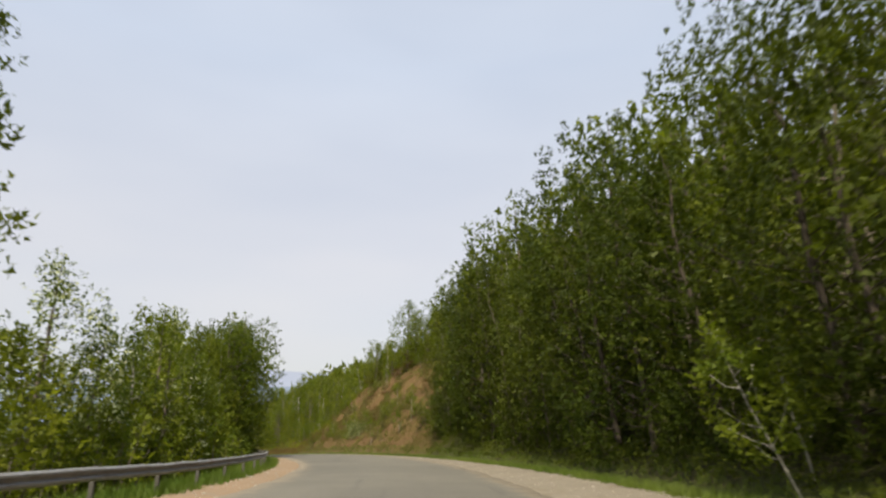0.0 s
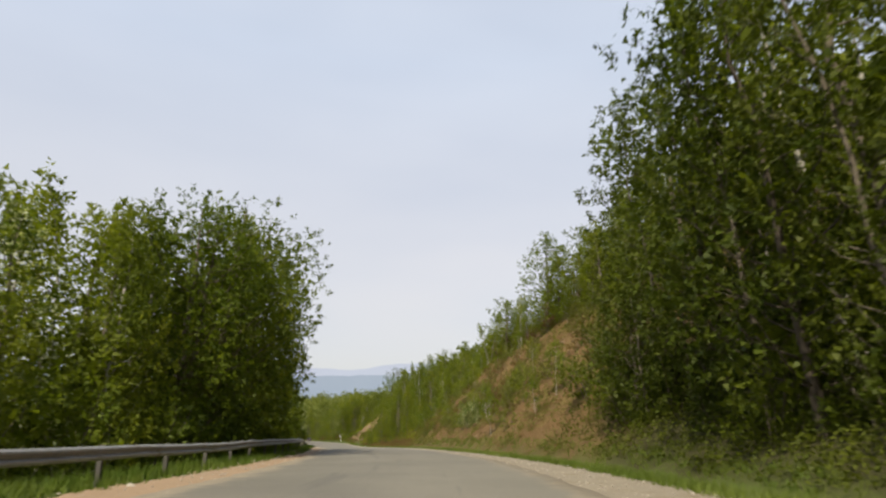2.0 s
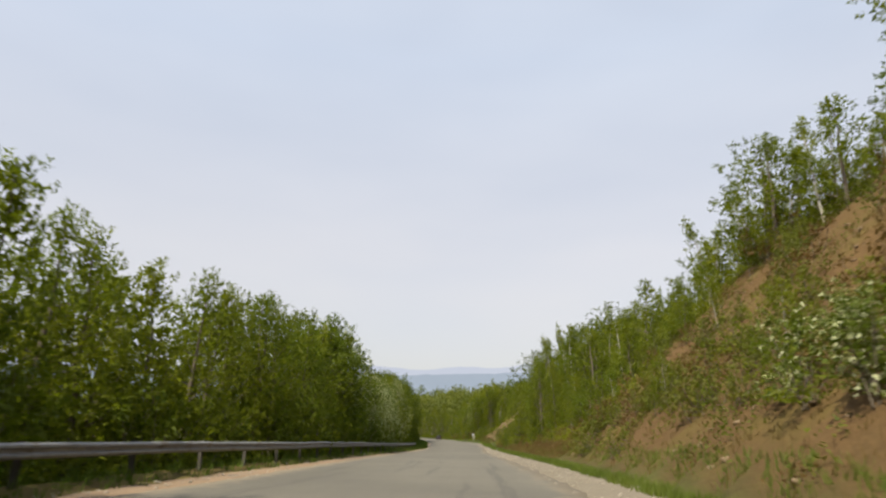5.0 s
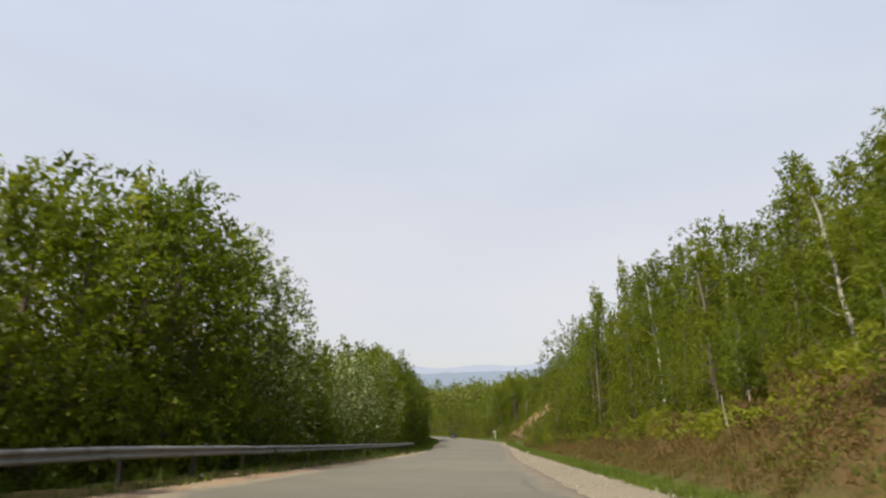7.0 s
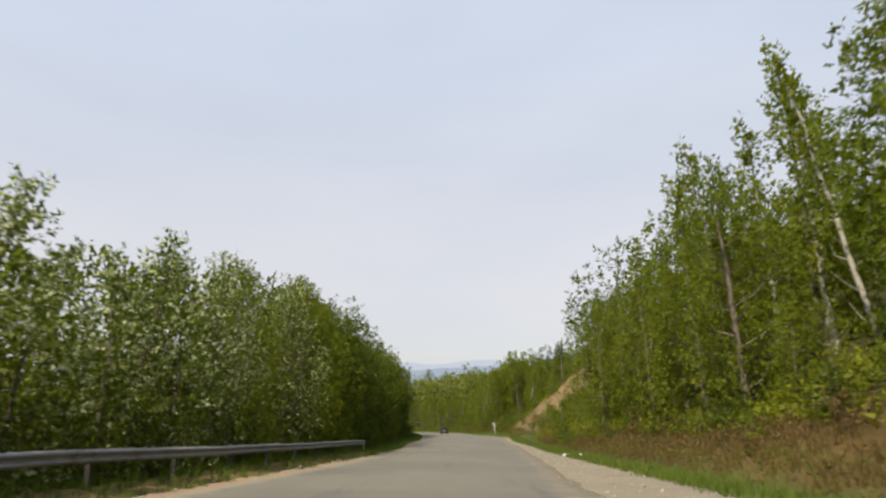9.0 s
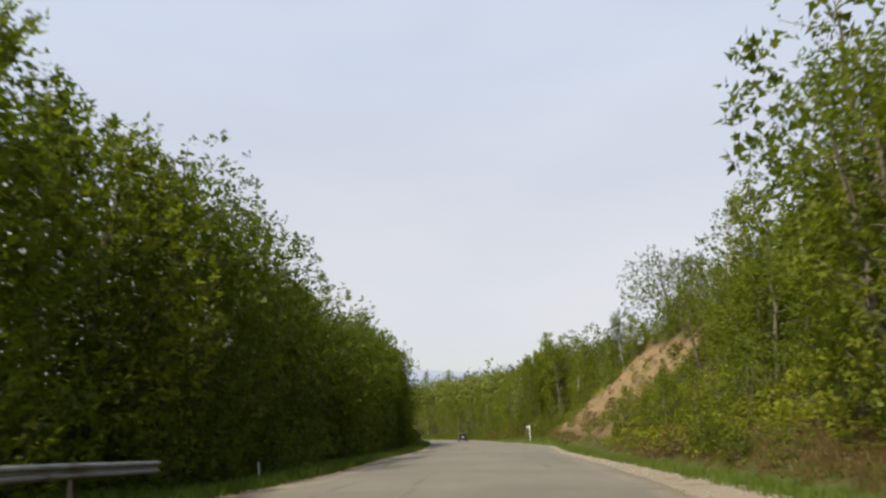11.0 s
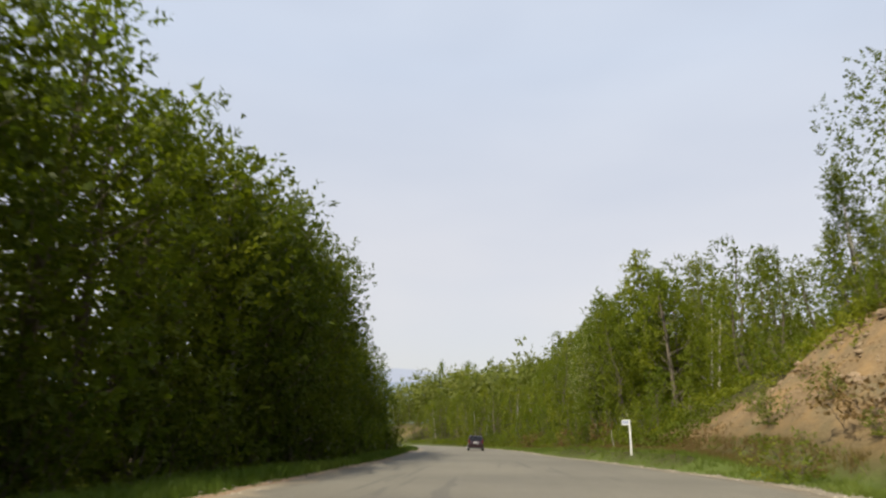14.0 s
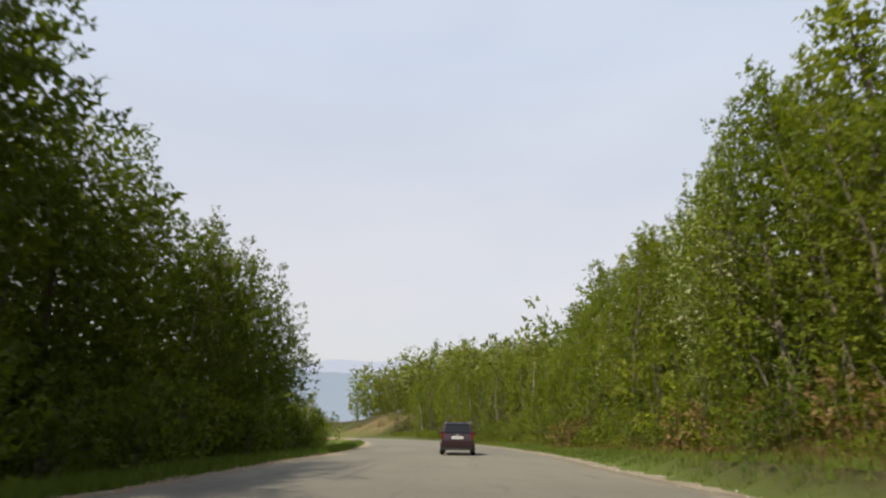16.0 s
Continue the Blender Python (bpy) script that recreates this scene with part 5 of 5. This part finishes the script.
def on_cut(rng):
    s = rng.uniform(64, 134)
    g = float(table(s, RIGHT_EDGE) + table(s, SHOULDER) + table(s, VERGE))
    return s, g + rng.uniform(0, 19)


def on_banks(rng):
    s = rng.uniform(126, 228) if rng.uniform() < 0.75 else rng.uniform(281, 335)
    g = float(table(s, RIGHT_EDGE) + table(s, SHOULDER) + table(s, VERGE))
    return s, g - 0.3 + rng.uniform(0, 3.2)


grass_sheet("grass_right", 17000, on_right_verge, 0.24, GRASS, "bright green grass along the right-hand verge", 21)
grass_sheet("grass_left", 13000, on_left_verge, 0.32, GRASS, "green grass below the guardrail and trees", 22)
grass_sheet("dry_grass_slope", 5000, on_cut, 0.20, HAY, "dry yellowish grass tufts on the cut slope", 23)
grass_sheet("dry_grass_bank", 7500, on_banks, 0.34, HAY, "tall dry brown grass at the foot of the bank", 24)


def on_dry_verge(rng):
    s = rng.uniform(254, 312)
    g = float(table(s, RIGHT_EDGE) + table(s, SHOULDER))
    return s, g + 1.3 + rng.uniform(0, 1) * 2.2


grass_sheet("dry_grass_verge", 3600, on_dry_verge, 0.34, HAY, "tall dry brownish grass on the raised verge", 25)


def loose_gravel():
    """Small stones lying on the shoulders and along the edge of the asphalt."""
    rng = np.random.default_rng(61)
    corner = np.array([(1, 0, 0), (-1, 0, 0), (0, 1, 0), (0, -1, 0), (0, 0, 1), (0, 0, -1)], float)
    face = np.array([(0, 2, 4), (2, 1, 4), (1, 3, 4), (3, 0, 4), (2, 0, 5), (1, 2, 5), (3, 1, 5), (0, 3, 5)])
    n = 9000
    s = rng.uniform(0, 320, n)
    right = rng.uniform(0, 1, n) < 0.65
    d = np.where(right, table(s, RIGHT_EDGE) - 0.3 + rng.uniform(0, 1, n) * (table(s, SHOULDER) + 0.4), -table(s, LEFT_EDGE) + 0.3 - rng.uniform(0, 1, n) * (table(s, LEFT_SHOULDER) + 0.6))
    tx, ty = np.interp(s, ROAD_S, TANG[:, 0]), np.interp(s, ROAD_S, TANG[:, 1])
    p = np.stack([np.interp(s, ROAD_S, ROAD[:, 0]) + ty * d, np.interp(s, ROAD_S, ROAD[:, 1]) - tx * d, np.interp(s, ROAD_S, ROAD[:, 2])], 1)
    size = 0.012 + 0.045 * rng.uniform(0, 1, n) ** 4
    v = corner[None] * rng.uniform(0.6, 1.3, (n, 6, 3)) + rng.normal(0, 0.2, (n, 6, 3))
    v = (v * size[:, None, None] * np.array([1, 1, 0.7]) + p[:, None, :]).reshape(-1, 3)
    t = (np.arange(n)[:, None, None] * 6 + face[None]).reshape(-1, 3)
    return tagged(new("loose_gravel", tri_mesh("loose_gravel", v, t, STONE)), "small pale stones scattered over the road shoulders", "gravel", kind="stuff")


loose_gravel()


# ---- car ----
CAR_PAINT = plain_material("dark_maroon_paint", (0.026, 0.008, 0.012), 0.28, 0.3, 0.6)
CAR_GLASS = plain_material("dark_car_glass", (0.012, 0.013, 0.016), 0.06)
CAR_GLASS.node_tree.nodes["Principled BSDF"].inputs["Specular IOR Level"].default_value = 0.2
TYRE = plain_material("tyre_rubber", (0.018, 0.018, 0.018), 0.85)
RIM = plain_material("grey_wheel_rim", (0.35, 0.35, 0.36), 0.35, 0.8)
RED_LAMP = plain_material("red_lamp_glass", (0.11, 0.008, 0.008), 0.2, 0.0, 0.5)
TRIM = plain_material("black_plastic_trim", (0.022, 0.022, 0.024), 0.6)


def car():
    """A small five-door hatchback seen from behind; y points ahead."""
    root = new("car")
    tagged(root, "dark maroon five-door hatchback car driving on the road", "car")
    # side outline, from the rear bumper up over the roof and down the bonnet
    outline = [(-1.93, 0.30), (-1.98, 0.52), (-1.94, 0.78), (-1.88, 0.98), (-1.74, 1.28), (-1.60, 1.46), (-1.20, 1.52), (-0.40, 1.53), (0.25, 1.46), (0.78, 1.12), (1.02, 1.00), (1.65, 0.90), (1.90, 0.74), (1.96, 0.45), (1.90, 0.28)]

    def half(y, z):
        low = 0.83 if z > 0.4 else 0.79
        return low - max(0.0, z - 0.92) * 0.30 - max(0.0, abs(y) - 1.55) * 0.22
    fr = (-1.0, -0.93, -0.6, 0.0, 0.6, 0.93, 1.0)
    verts, faces = [], []
    for y, z in outline:
        w = half(y, z)
        for f in fr:
            drop = 0.05 if abs(f) == 1.0 else 0.0
            verts.append((w * f, y + (0.03 if abs(f) == 1.0 else -0.02 * (1 - abs(f))) * (1 if y < 0 else -1), z - drop * (1 if z > 0.6 else -0.5)))
    n = len(fr)
    for i in range(len(outline) - 1):
        for k in range(n - 1):
            faces.append((i * n + k, i * n + k + 1, (i + 1) * n + k + 1, (i + 1) * n + k))
    left, right = [i * n for i in range(len(outline))], [i * n + n - 1 for i in range(len(outline))]
    # flanks, closed between the outline and the sill
    faces += [tuple(left), tuple(reversed(right)), tuple([(len(outline) - 1) * n + k for k in range(n)] + [k for k in reversed(range(n))])]
    body_me = mesh_from("body", verts, faces, CAR_PAINT, False)
    bm = bmesh.new()
    bm.from_mesh(body_me)
    bmesh.ops.recalc_face_normals(bm, faces=bm.faces)
    bm.to_mesh(body_me)
    bm.free()
    body = part("body", body_me, root)

    def pane(name, corners, label):
        b = bmesh.new()
        b.faces.new([b.verts.new(c) for c in corners])
        r = bmesh.ops.extrude_face_region(b, geom=b.faces[:])
        c = sum((Vector(q) for q in corners), Vector()) / len(corners)
        nrm = (Vector(corners[1]) - Vector(corners[0])).cross(Vector(corners[2]) - Vector(corners[0])).normalized()
        if nrm.dot(c - Vector((0, 0, 0.8))) < 0:
            nrm = -nrm
        for v in b.verts:
            v.co += nrm * 0.004
        for v in [e for e in r["geom"] if isinstance(e, bmesh.types.BMVert)]:
            v.co += nrm * 0.010
        bmesh.ops.recalc_face_normals(b, faces=b.faces)
        return part_bm(name, b, CAR_GLASS, body, label)
    pane("rear_window", [(-0.62, -1.905, 1.02), (0.62, -1.905, 1.02), (0.56, -1.66, 1.42), (-0.56, -1.66, 1.42)], "dark tinted rear window")
    for sx in (-1, 1):
        pane("side_window", [(sx * 0.815, -1.25, 1.0), (sx * 0.815, 0.35, 1.0), (sx * 0.70, 0.05, 1.40), (sx * 0.70, -1.15, 1.42)], "dark side window")
    part_bm("bumper", box_bm((1.60, 0.22, 0.30), (0, -1.95, 0.50), 0.06), CAR_PAINT, body, "maroon rear bumper")
    part_bm("valance", box_bm((1.40, 0.16, 0.14), (0, -1.94, 0.31), 0.03), TRIM, body, "black lower trim")
    part_bm("spoiler", box_bm((1.10, 0.22, 0.04), (0, -1.64, 1.505), 0.015), CAR_PAINT, body)
    for sx in (-1, 1):
        part_bm("tail_light", box_bm((0.15, 0.10, 0.36), (sx * 0.70, -1.905, 0.90), 0.03), RED_LAMP, body, "red tail light")
        part_bm("mirror", box_bm((0.20, 0.12, 0.14), (sx * 0.90, 0.42, 1.02), 0.04), TRIM, body, "black door mirror")
    plate = part_bm("number_plate", box_bm((0.52, 0.02, 0.115), (0, -1.985, 0.80), 0.004), WHITE, body, "white number plate")
    for k in range(5):
        part_bm("mark", box_bm((0.05, 0.004, 0.06), (-0.18 + 0.09 * k, -1.998, 0.80)), DARK, plate)
    part_bm("badge", box_bm((0.12, 0.02, 0.07), (0, -1.955, 0.93), 0.01), RIM, body, "chrome badge")
    for sx in (-1, 1):
        for y in (-1.22, 1.24):
            b = bmesh.new()
            bmesh.ops.create_cone(b, cap_ends=True, segments=28, radius1=0.295, radius2=0.295, depth=0.19, matrix=pose(sx * 0.74, y, 0.295, 0, 90, 0))
            bmesh.ops.bevel(b, geom=[e for e in b.edges if len(e.link_faces) == 2 and any(len(f.verts) > 4 for f in e.link_faces)], offset=0.03, segments=2, affect="EDGES")
            wheel = part_bm("wheel", b, TYRE, root, "black tyre")
            r = bmesh.new()
            bmesh.ops.create_cone(r, cap_ends=True, segments=20, radius1=0.19, radius2=0.17, depth=0.05, matrix=pose(sx * 0.825, y, 0.295, 0, 90 * sx, 0))
            part_bm("rim", r, RIM, wheel, "grey rim")
    p = at_road(CAR_S, CAR_D, 0.035)
    grade = math.degrees(math.atan(np.interp(CAR_S, ROAD_S, TANG[:, 2])))
    root.matrix_basis = Matrix.Translation(p) @ pose(0, 0, 0, grade, 0, heading(CAR_S) - 2)
    return root


CAR_S, CAR_D = 298.0, -1.35
car()
